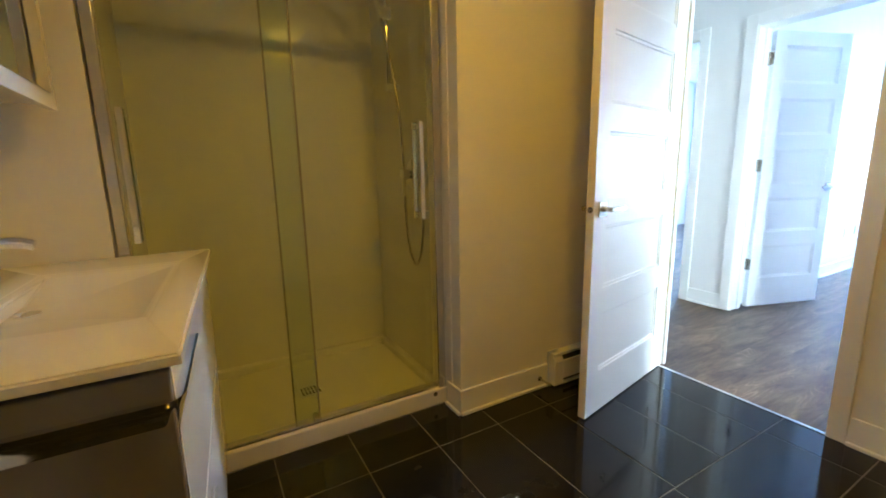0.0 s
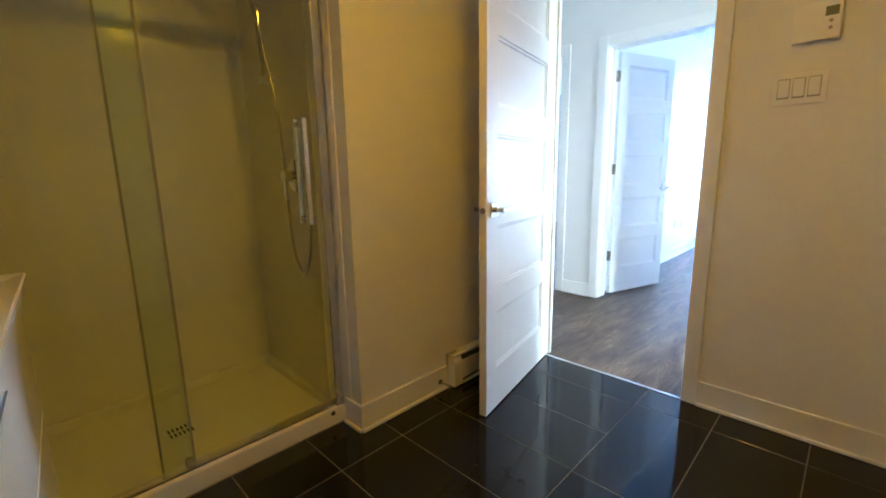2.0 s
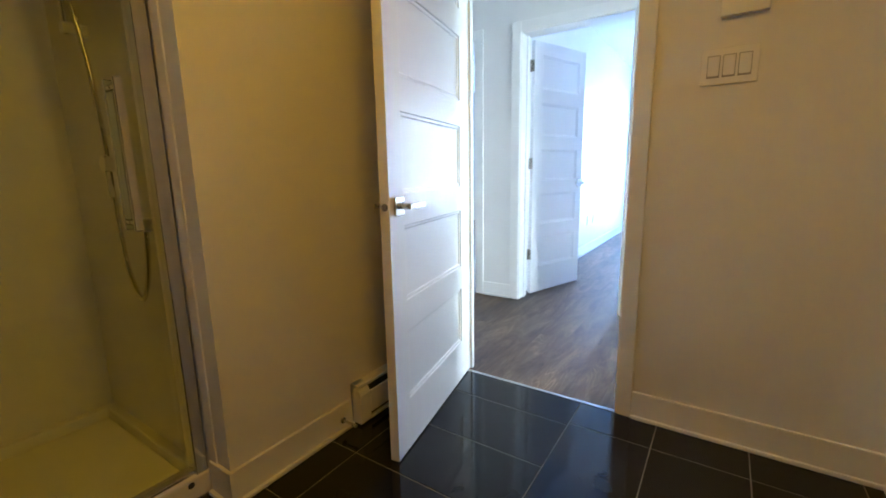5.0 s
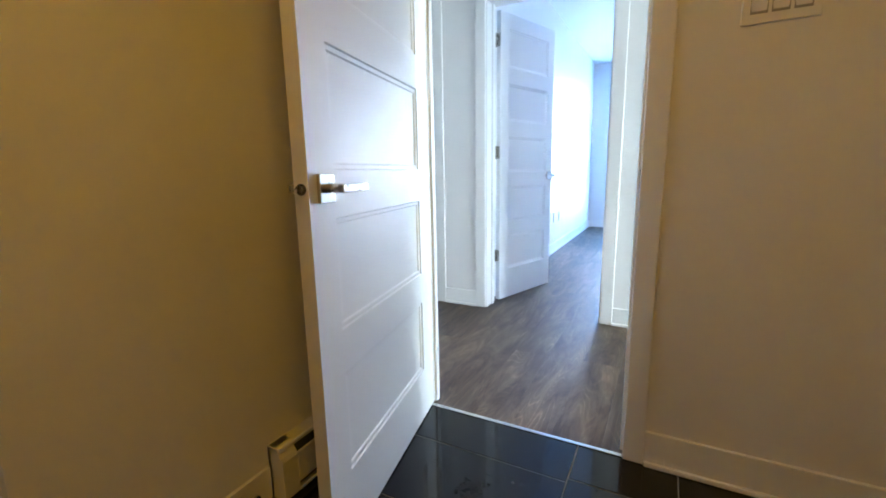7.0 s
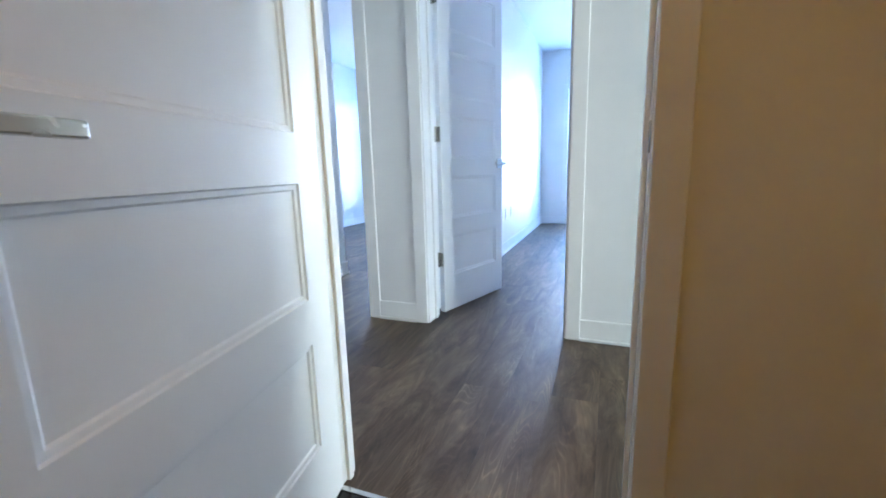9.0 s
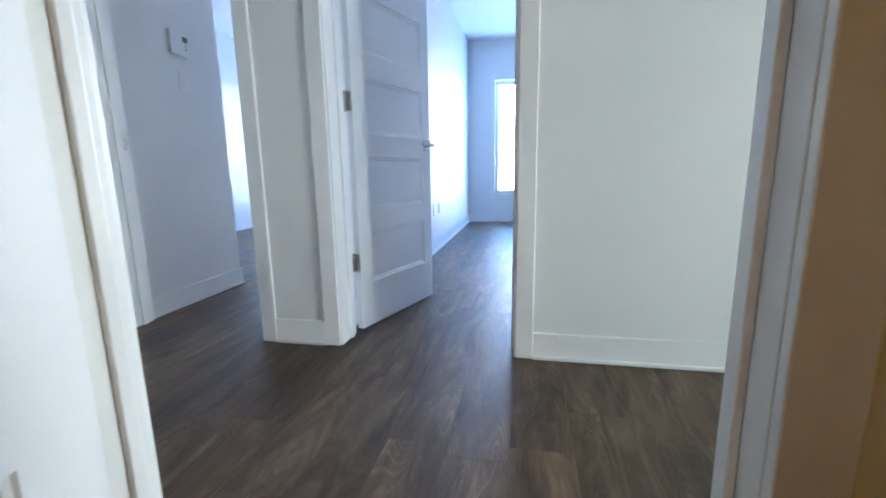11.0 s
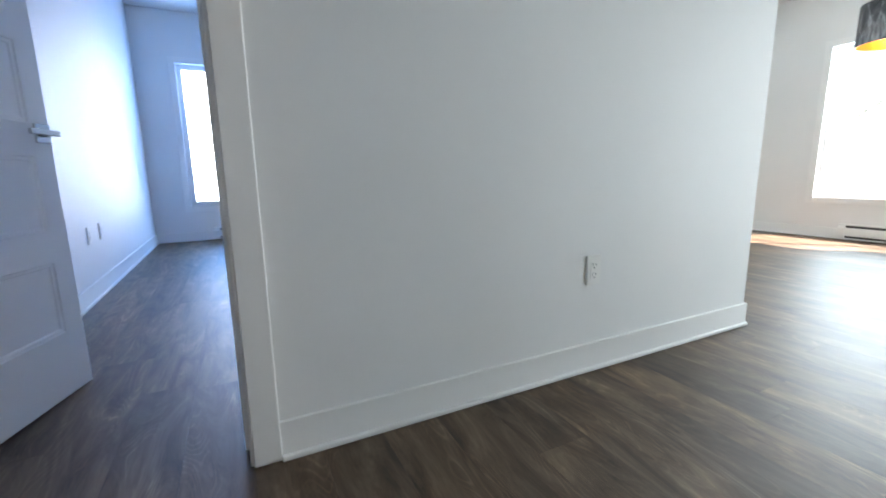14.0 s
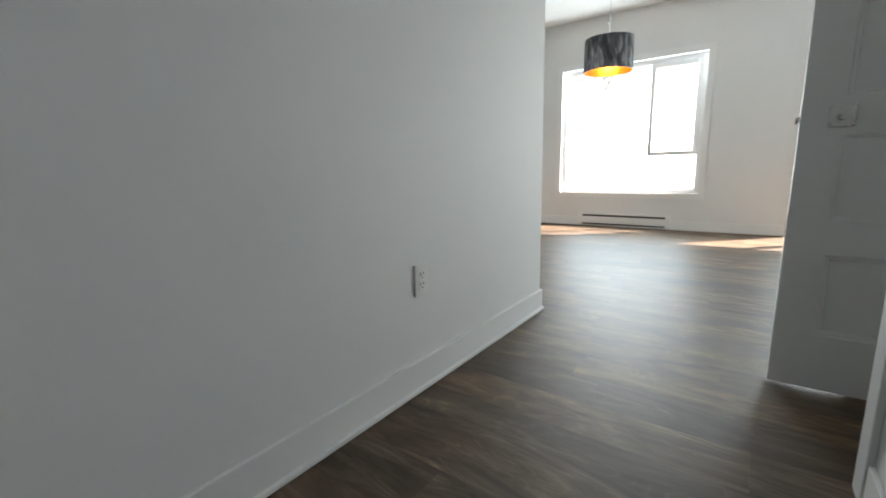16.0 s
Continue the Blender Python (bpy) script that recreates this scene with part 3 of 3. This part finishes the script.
part("wall_channel", boxes((SX1 - 0.048, GY - 0.033, 0.085, SX1 - 0.008, GY + 0.028, 2.05), bevel=0.003), ALU, shower, "aluminium wall channel")
part("wall_channel", boxes((SX0 + 0.008, GY - 0.028, 0.085, SX0 + 0.040, GY + 0.028, 2.05), bevel=0.003), ALU, shower, "aluminium wall channel")
part("flange", boxes((SX1 - 0.006, SY0 - 0.055, 0.086, SX1 - 0.0005, SY0 - 0.004, 2.3), bevel=0.002), ACRYL, shower, "white acrylic edge strip")
part("bottom_rail", boxes((SX0 + 0.04, GY - 0.022, 0.085, SX1 - 0.048, GY + 0.022, 0.099), bevel=0.003), ALU, shower, "aluminium bottom rail")
part("top_rail", boxes((SX0 + 0.008, GY - 0.025, 2.02, SX1 - 0.008, GY + 0.025, 2.07), bevel=0.003), ALU, shower, "aluminium top rail")


def glass_panel(x0, x1, y, hx, inner):
    g = part("glass_door", boxes((x0, y - 0.003, 0.105, x1, y + 0.003, 2.02)), GLASS, shower, "clear sliding glass panel")
    g.visible_shadow = False
    part("edge_profile", boxes((inner - 0.0035, y - 0.0055, 0.105, inner + 0.0035, y + 0.0055, 2.02), bevel=0.001), RUBBER, g, "grey seal strip")
    for s in (-1, 1):
        yy = y + s * 0.035
        bm = boxes((hx - 0.011, yy - 0.006, 0.94, hx + 0.011, yy + 0.006, 1.375), bevel=0.003)
        h = part("pull_handle", bm, CHROME, g, "chrome flat bar pull")
        for z in (0.965, 1.35):
            part("standoff", rod(bmesh.new(), (hx, y + s * 0.003, z), (hx, yy, z), 0.0095), CHROME, g, smooth=True)


glass_panel(SX0 + 0.045, 0.268, GY - 0.010, -0.275, 0.268)
glass_panel(0.172, SX1 - 0.05, GY + 0.010, 0.795, 0.172)
part("door_guide", boxes((0.244, GY - 0.03, 0.099, 0.268, GY + 0.03, 0.117), bevel=0.004), RUBBER, shower, "small grey door guide")
# sliding bar set on the side wall
fx = SX1 - 0.008
fix = thing("hand_shower_set", pose(0, 0, 0), "chrome hand shower on a slide bar with hose and mixer", "shower set")
part("slide_bar", rod(bmesh.new(), (fx - 0.055, 2.24, 1.57), (fx - 0.055, 2.24, 2.2), 0.0125), CHROME, fix, smooth=True)
for z in (1.59, 2.17):
    part("bracket", boxes((fx - 0.072, 2.222, z - 0.016, fx, 2.258, z + 0.016), bevel=0.004), SATIN, fix)
slider = part("slider", boxes((fx - 0.095, 2.215, 1.92, fx - 0.035, 2.265, 1.975), bevel=0.008), SATIN, fix)
bm = rod(bmesh.new(), (fx - 0.085, 2.23, 1.93), (fx - 0.16, 2.20, 2.09), 0.012, 16, 0.016)
head = part("hand_shower", bm, SATIN, fix, smooth=True)
bm = rod(bmesh.new(), (fx - 0.155, 2.20, 2.09), (fx - 0.19, 2.19, 2.07), 0.045, 24, 0.05)
part("spray_face", bm, SATIN, head, smooth=True)
MY, MZ = 2.08, 1.142
bm = rod(bmesh.new(), (fx, MY, MZ), (fx - 0.012, MY, MZ), 0.075, 32)
plate = part("mixer_plate", bm, CHROME, fix, "round chrome mixer plate", smooth=True)
part("mixer_body", rod(bmesh.new(), (fx - 0.012, MY, MZ), (fx - 0.07, MY, MZ), 0.026), CHROME, plate, smooth=True)
part("mixer_lever", boxes((fx - 0.068, MY - 0.008, MZ - 0.11, fx - 0.052, MY + 0.008, MZ), bevel=0.003), CHROME, plate)
knots = [Vector(p) for p in ((fx - 0.09, 2.30, 2.2), (fx - 0.085, 2.235, 1.93), (fx - 0.05, 2.165, 1.58), (fx - 0.04, 2.13, 1.30), (fx - 0.04, 2.115, 1.0),
                             (fx - 0.04, 2.09, 0.79), (fx - 0.04, 2.015, 0.682), (fx - 0.04, 1.945, 0.76), (fx - 0.035, 1.918, 0.93), (fx - 0.03, 1.91, 1.1))]
pts = []
for p0, p1, p2, p3 in zip(knots, knots[1:], knots[2:], knots[3:]):
    for k in range(8):
        u = k / 8
        pts.append(0.5 * (2 * p1 + (p2 - p0) * u + (2 * p0 - 5 * p1 + 4 * p2 - p3) * u * u + (3 * p1 - p0 - 3 * p2 + p3) * u ** 3))
pts.append(knots[-2])
part("hose", tube(pts, 0.0075), NICKEL, fix, "ribbed chrome hose", smooth=True)
part("hose_outlet", boxes((fx - 0.05, 1.898, 0.925, fx, 1.938, 0.965), bevel=0.005), SATIN, fix)


# ---------------- vanity ----------------
VX0, VX1, VY0, VY1, VT = -0.62, -0.118, 0.798, 1.785, 0.90
vanity = thing("vanity_cabinet", pose(0, 0, 0), "white gloss vanity cabinet with wrap-round chrome pulls", "vanity")
part("body", boxes((VX0, VY0 + 0.03, 0.12, VX1 - 0.045, VY1 - 0.004, 0.785), (VX1 - 0.06, VY0 + 0.03, 0.785, VX1 - 0.045, VY1 - 0.004, 0.878),
                   (VX0, VY0 + 0.03, 0.785, VX1 - 0.06, VY0 + 0.045, 0.878), (VX0, VY1 - 0.02, 0.785, VX1 - 0.06, VY1 - 0.004, 0.878)), DARK, vanity)
part("plinth", boxes((VX0, VY0 + 0.07, 0.0, VX1 - 0.09, VY1 - 0.03, 0.12)), DARK, vanity)


def wrap_band(x0, y0, x1, y1, z0, z1, r, depth):
    """A band along y at x1, bent round the corner (x1, y0) and on along -x, hollow toward its middle."""
    path = [(x1, y1)] + [(x1 - r + r * math.cos(-a), y0 + r + r * math.sin(-a)) for a in (k * math.pi / 20 for k in range(11))] + [(x0, y0)]
    bm = bmesh.new()
    n = 8
    cols = []
    for i, (x, y) in enumerate(path):
        ang = 0 if i == 0 else (math.pi / 2 if i == len(path) - 1 else (i - 1) * math.pi / 20)
        out = Vector((math.cos(-ang), math.sin(-ang), 0))
        col = []
        for k in range(n + 1):
            u = k / n
            col.append(bm.verts.new(Vector((x, y, z0 + (z1 - z0) * u)) + out * depth * (-0.3 * (1 - 2 * u) if u < 0.5 else (2 * u - 1) ** 1.5)))
        inner = [bm.verts.new(Vector((x, y, z)) - out * 0.006) for z in (z1, z0)]
        cols.append(col + inner)
    m = len(cols[0])
    for a, b in zip(cols, cols[1:]):
        for k in range(m):
            bm.faces.new((a[k], a[(k + 1) % m], b[(k + 1) % m], b[k]))
    bm.faces.new(cols[0])
    bm.faces.new(cols[-1])
    return bm


for za, zb in ((0.50, 0.868), (0.13, 0.492)):
    front = part("drawer_front", boxes((VX1 - 0.043, VY0 + 0.0285, za, VX1 - 0.016, VY1 - 0.006, zb), bevel=0.004), GLOSS, vanity)
    part("end_panel", boxes((VX0 + 0.01, VY0 + 0.008, za, VX1 - 0.016, VY0 + 0.028, zb), bevel=0.004), TAUPE, vanity, "taupe gloss end panel")
    part("pull", wrap_band(VX0 + 0.02, VY0 + 0.006, VX1 - 0.012, VY0 + 0.30, zb - 0.101, zb - 0.045, 0.022, 0.012), CHROME, front, "chrome pull that wraps the corner", True)

# basin top: slab with a sunk rectangular bowl
bm = bmesh.new()
ox0, ox1, oy0, oy1 = VX0, VX1 + 0.004, VY0 - 0.010, VY1
ix0, ix1, iy0, iy1 = -0.49, -0.185, 1.00, 1.59
ro = [bm.verts.new(p) for p in ((ox0, oy0, VT), (ox1, oy0, VT), (ox1, oy1, VT), (ox0, oy1, VT))]
ri = [bm.verts.new(p) for p in ((ix0, iy0, VT), (ix1, iy0, VT), (ix1, iy1, VT), (ix0, iy1, VT))]
r2 = [bm.verts.new(p) for p in ((ix0 + 0.015, iy0 + 0.03, VT - 0.005), (ix1 - 0.015, iy0 + 0.03, VT - 0.005), (ix1 - 0.015, iy1 - 0.012, VT - 0.010), (ix0 + 0.015, iy1 - 0.012, VT - 0.010))]
rb = [bm.verts.new(p) for p in ((ix0 + 0.02, iy0 + 0.22, VT - 0.034), (ix0 + 0.10, iy0 + 0.22, VT - 0.034), (ix0 + 0.10, iy1 - 0.22, VT - 0.034), (ix0 + 0.02, iy1 - 0.22, VT - 0.034))]
lo = [bm.verts.new((v.co.x, v.co.y, VT - 0.018)) for v in ro]
for a_, b_ in ((ro, ri), (ri, r2), (r2, rb), (lo, ro)):
    for k in range(4):
        bm.faces.new((a_[k], a_[(k + 1) % 4], b_[(k + 1) % 4], b_[k]))
bm.faces.new(rb)
bmesh.ops.bevel(bm, geom=[e for e in bm.edges if all(v in ri + r2 + rb + ro for v in e.verts)], offset=0.004, segments=3, affect="EDGES")
basin = tagged(new("washbasin", mesh_of("washbasin", bm, CERAM, True)), "white ceramic washbasin slab with a sunk rectangular bowl", "sink")
part("waste", rod(bmesh.new(), (-0.435, 1.29, VT - 0.036), (-0.435, 1.29, VT - 0.030), 0.024, 24), CHROME, basin, "chrome waste", smooth=True)

# the front stands out a little more toward the shower
for ob in [basin] + [c for c in vanity.children_recursive]:
    for v in ob.data.vertices:
        v.co.x += (-0.017 + 0.060 * (v.co.y - VY0) / (VY1 - VY0)) * (v.co.x - VX0) / (VX1 - VX0)

tap = thing("basin_tap", pose(-0.56, 1.40, VT), "chrome single-lever basin tap", "tap")
part("tap_body", rod(bmesh.new(), (0, 0, 0), (0, 0, 0.10), 0.022), CHROME, tap, smooth=True)
pts = [(0.0 + 0.13 * u, 0, 0.085 + 0.03 * math.sin(u * 2.4)) for u in (k / 12 for k in range(13))]
part("spout", tube(pts, 0.013, 14), CHROME, tap, smooth=True)
part("tap_lever", boxes((-0.01, -0.008, 0.105, 0.075, 0.008, 0.117), bevel=0.003), CHROME, tap)

cab = thing("mirror_cabinet", pose(0, 0, 0), "mirror-fronted wall cabinet above the vanity", "cabinet")
CX0, CX1, CY0, CY1, CZ0, CZ1 = -0.62, -0.405, 0.80, 1.70, 1.36, 2.10
part("carcass", boxes((CX0, CY0, CZ0, CX1 - 0.022, CY1, CZ1), bevel=0.002), GLOSS, cab)
for ya, yb in ((CY0, 1.249), (1.251, CY1)):
    d = part("cabinet_door", boxes((CX1 - 0.02, ya, CZ0 - 0.015, CX1, yb, CZ1), bevel=0.002), GLOSS, cab)
    part("mirror", boxes((CX1, ya + 0.012, CZ0 + 0.025, CX1 + 0.004, yb - 0.05, CZ1 - 0.02), bevel=0.0015), MIRROR, d, "bevelled mirror glass")


# ---------------- small fixtures ----------------
def baseboard_heater(m, w, label, h=0.155):
    """Along x, back at y = 0, front toward -y."""
    ob = thing("baseboard_heater", m, label, "heater", "electric baseboard heaters")
    prof = [(0, 0.012), (-0.058, 0.012), (-0.062, 0.03), (-0.062, h - 0.045), (-0.056, h - 0.03), (-0.03, h), (0, h)]
    part("casing_back", boxes((0, -0.012, 0.012, w, 0, h - 0.002)), HEAT, ob)
    part("front_panel", boxes((0.06, -0.064, 0.045, w - 0.06, -0.056, h - 0.04), bevel=0.003), HEAT, ob)
    part("top_hood", boxes((0.0, -0.052, h - 0.016, w, 0.0, h), bevel=0.004), HEAT, ob)
    part("bottom_lip", boxes((0.06, -0.062, 0.012, w - 0.06, -0.02, 0.022), bevel=0.002), HEAT, ob)
    part("dark_slot", boxes((0.06, -0.045, 0.022, w - 0.06, -0.013, h - 0.017)), DARK, ob, "dark air slot")
    for xa in (0.0, w - 0.06):
        bm = bmesh.new()
        a = [bm.verts.new((xa, y, z)) for y, z in prof]
        b = [bm.verts.new((xa + 0.06, y, z)) for y, z in prof]
        bm.faces.new(a)
        bm.faces.new(b)
        for k in range(len(prof)):
            q = (k + 1) % len(prof)
            bm.faces.new((a[k], a[q], b[q], b[k]))
        part("end_cap", bm, HEAT, ob)
    return ob


baseboard_heater(pose(1.45, 1.66, 0.0), 0.64, "white electric baseboard heater behind the bathroom door", 0.19)
baseboard_heater(pose(4.56, LY, 0.0, 0, 0, 180), 1.17, "white electric baseboard heater under the living room window", 0.175)
baseboard_heater(pose(FX, 1.19, 0.0, 0, 0, -90), 0.95, "white electric baseboard heater under the bedroom window", 0.16)


def wall_plate(name, m, w, h, label, category):
    """Stands on the plane y = 0, facing -y."""
    ob = thing(name, m, label, category)
    part("plate", boxes((-w / 2, -0.007, -h / 2, w / 2, 0, h / 2), bevel=0.0025), PLAST, ob)
    return ob


def outlet(m, label):
    ob = wall_plate("wall_outlet", m, 0.072, 0.118, label, "outlet")
    part("socket_block", boxes((-0.0175, -0.0085, -0.034, 0.0175, -0.005, 0.034), bevel=0.001), PLAST, ob)
    for z in (-0.019, 0.019):
        bm = boxes((-0.009, -0.0092, z - 0.002, -0.0065, -0.008, z + 0.009), (0.0065, -0.0092, z - 0.001, 0.009, -0.008, z + 0.008), (-0.0025, -0.0092, z - 0.012, 0.0025, -0.008, z - 0.007))
        part("slots", bm, DARK, ob)
    return ob


outlet(pose(EX, -0.305, 0.42, 0, 0, -90), "white two-socket wall outlet low on the hall wall")
outlet(pose(5.88, 1.83, 0.43), "white wall outlet low on the bedroom wall")
outlet(pose(6.16, 1.83, 0.43), "white wall outlet beside another in the bedroom")

sw = wall_plate("light_switch", pose(BX, 0.39, 1.45, 0, 0, -90), 0.172, 0.125, "white triple rocker light switch beside the bathroom door", "light switch")
for k in (-1, 0, 1):
    # grey outline that paints the thin shadow around each rocker
    part("rocker_bezel", boxes((k * 0.047 - 0.0195, -0.0077, -0.038, k * 0.047 + 0.0195, -0.0068, 0.038)), GAP_BUTTON_GREY, sw)
    r = part("rocker", boxes((k * 0.047 - 0.0175, -0.012, -0.036, k * 0.047 + 0.0175, -0.004, 0.036), bevel=0.002), PLAST, sw)
    r.rotation_euler.x = radians(8)


def thermostat(m, label):
    ob = thing("thermostat", m, label, "thermostat", "wall thermostats")
    part("body", boxes((-0.070, -0.026, -0.068, 0.070, 0, 0.068), bevel=0.004), PLAST, ob)
    part("display", boxes((0.022, -0.0275, 0.012, 0.060, -0.0255, 0.044)), LCD, ob, "grey-green display")
    for z in (-0.006, -0.030):
        part("button", rod(bmesh.new(), (0.041, -0.025, z), (0.041, -0.029, z), 0.006, 16), GAP_BUTTON_GREY, ob, smooth=True)
    return ob


thermostat(pose(BX, 0.36, 1.68, 0, 0, -90), "white square thermostat with small display above the switch")
thermostat(pose(4.14, 3.03, 1.60), "white square thermostat on the second room's wall")
blank = wall_plate("light_switch", pose(4.16, 3.03, 1.38), 0.072, 0.118, "white single light switch below a thermostat", "light switch")
part("rocker", boxes((-0.0175, -0.010, -0.034, 0.0175, -0.004, 0.034), bevel=0.002), PLAST, blank)

stopper = thing("door_stop", pose(1.385, 1.634, 0.055), "brushed metal spring door stop on the baseboard", "door stop")
part("stem", rod(bmesh.new(), (0, 0.014, 0), (0, -0.055, 0), 0.005, 12), NICKEL, stopper, smooth=True)
part("flange", rod(bmesh.new(), (0, 0.014, 0), (0, 0.008, 0), 0.013, 16), NICKEL, stopper, smooth=True)
part("bumper", rod(bmesh.new(), (0, -0.055, 0), (0, -0.068, 0), 0.008, 12), RUBBER, stopper, "rubber bumper", smooth=True)

part("threshold_strip", boxes((2.150, B0 + 0.02, 0.0, 2.166, B1 - 0.02, 0.0045), bevel=0.0015), ALU, floor_bath, "thin metal edge strip")

lampc = thing("ceiling_lamp", pose(LAMP[0], LAMP[1], BATH_H), "round frosted flush ceiling lamp, lit warm", "lamp")
bm = bmesh.new()
rod(bm, (0, 0, -0.075), (0, 0, -0.022), 0.125, 40, 0.15)
bmesh.ops.bevel(bm, geom=[e for e in bm.edges if all(v.co.z < -0.07 for v in e.verts)], offset=0.02, segments=3, affect="EDGES")
part("diffuser", bm, GLOW, lampc, smooth=True)
part("backplate", rod(bmesh.new(), (0, 0, -0.022), (0, 0, 0.0), 0.16, 40), CHROME, lampc, smooth=True)

# pendant with a drum shade
pendant = thing("pendant_lamp", pose(3.71, -3.22, 0), "dark marbled drum pendant with gold lining, lit", "lamp")


def drum(r, z0, z1, thick, seg=48):
    bm = bmesh.new()
    rings = []
    for rr, z in ((r, z0), (r, z1), (r - thick, z1), (r - thick, z0)):
        rings.append([bm.verts.new((rr * math.cos(k * math.tau / seg), rr * math.sin(k * math.tau / seg), z)) for k in range(seg)])
    for a, b in zip(rings, rings[1:] + rings[:1]):
        for k in range(seg):
            bm.faces.new((a[k], a[(k + 1) % seg], b[(k + 1) % seg], b[k]))
    return bm


part("shade", drum(0.205, 1.63, 1.90, 0.003), SHADE, pendant, smooth=True)
part("lining", drum(0.2015, 1.631, 1.899, 0.002), GOLD, pendant, "gold foil lining", smooth=True)
part("stem", rod(bmesh.new(), (0, 0, 1.84), (0, 0, 2.66), 0.006, 12), CHROME, pendant, smooth=True)
part("canopy", rod(bmesh.new(), (0, 0, H - 0.03), (0, 0, H), 0.06, 32), CHROME, pendant, smooth=True)
bm = bmesh.new()
for k in range(3):
    rod(bm, (0, 0, 1.88), (0.2 * math.cos(k * 2.094), 0.2 * math.sin(k * 2.094), 1.89), 0.003, 8)
part("spider", bm, CHROME, pendant)
pts = [(0.016 * math.cos(k * math.tau / 20), 0, 2.04 + 0.02 * math.sin(k * math.tau / 20)) for k in range(21)]
part("swivel_ring", tube(pts, 0.004, 8), CHROME, pendant, smooth=True)
bm = bmesh.new()
bmesh.ops.create_uvsphere(bm, u_segments=16, v_segments=10, radius=0.028, matrix=Matrix.Translation((0, 0, 1.84)))
part("bulb", bm, BULB, pendant, smooth=True)


# ---------------- floor pieces, last ----------------
TILES = {}


def piece(name, x0, y0, x1, y1, z, mat, parent, gap, thick=0.006, lift=0.0):
    w, d = round(x1 - x0 - gap, 4), round(y1 - y0 - gap, 4)
    key = (name, w, d)
    if key not in TILES:
        bm = bmesh.new()
        c = 0.0012 if name == "tile" else 0.00025
        top = [bm.verts.new(p) for p in ((-w / 2 + c, -d / 2 + c, 0), (w / 2 - c, -d / 2 + c, 0), (w / 2 - c, d / 2 - c, 0), (-w / 2 + c, d / 2 - c, 0))]
        mid = [bm.verts.new(p) for p in ((-w / 2, -d / 2, -c), (w / 2, -d / 2, -c), (w / 2, d / 2, -c), (-w / 2, d / 2, -c))]
        low = [bm.verts.new((v.co.x, v.co.y, -thick)) for v in mid]
        bm.faces.new(top)
        for a, b in ((top, mid), (mid, low)):
            for k in range(4):
                bm.faces.new((b[k], b[(k + 1) % 4], a[(k + 1) % 4], a[k]))
        TILES[key] = mesh_of(name, bm, mat)
    ob = new(name, TILES[key])
    ob.location = ((x0 + x1) / 2, (y0 + y1) / 2, z + lift)
    ob.parent = parent
    return ob


# bathroom: tiles upright along y in front of the door, lying along x nearer the camera's start
def clipped(v, lo, hi):
    return max(lo, min(hi, v))


for i in range(-6, 4):
    xa, xb = clipped(1.315 + 0.3125 * i, -0.62, 2.158), clipped(1.315 + 0.3125 * (i + 1), -0.62, 2.158)
    if xb - xa < 0.02:
        continue
    for ya, yb in ((0.848, 1.503), (1.503, 1.79)):
        piece("tile", xa, ya, xb, yb, 0.0, TILE, floor_bath, 0.004, lift=random.uniform(-0.0003, 0.0003))
for i in range(-4, 3):
    xa, xb = clipped(1.305 + 0.655 * i, -0.62, 2.158), clipped(1.305 + 0.655 * (i + 1), -0.62, 2.158)
    if xb - xa < 0.02:
        continue
    for k in range(7):
        ya, yb = clipped(0.848 - 0.325 * (k + 1), -1.12, 0.848), 0.848 - 0.325 * k
        if yb - ya > 0.02:
            piece("tile", xa, ya, xb, yb, 0.0, TILE, floor_bath, 0.004, lift=random.uniform(-0.0003, 0.0003))

# vinyl planks along x
rng = random.Random(7)
PW, PL = 0.185, 1.28
y = LY
k = 0
while y < 5.0:
    if y < -1.13:
        x_from, x_to = 0.43, 8.0
    elif y < 3.7:
        x_from, x_to = 2.166, FX
    else:
        x_from, x_to = EX2, FX
    x = x_from - rng.uniform(0.1, 1.1)
    while x < x_to:
        xa, xb = max(x, x_from), min(x + PL, x_to)
        if xb - xa > 0.04:
            piece("plank", round(xa, 2), y, round(xb, 2), y + PW, 0.0, WOOD, floor_wood, 0.0002, thick=0.005, lift=rng.uniform(-0.0002, 0.0002))
        x += PL
    y += PW
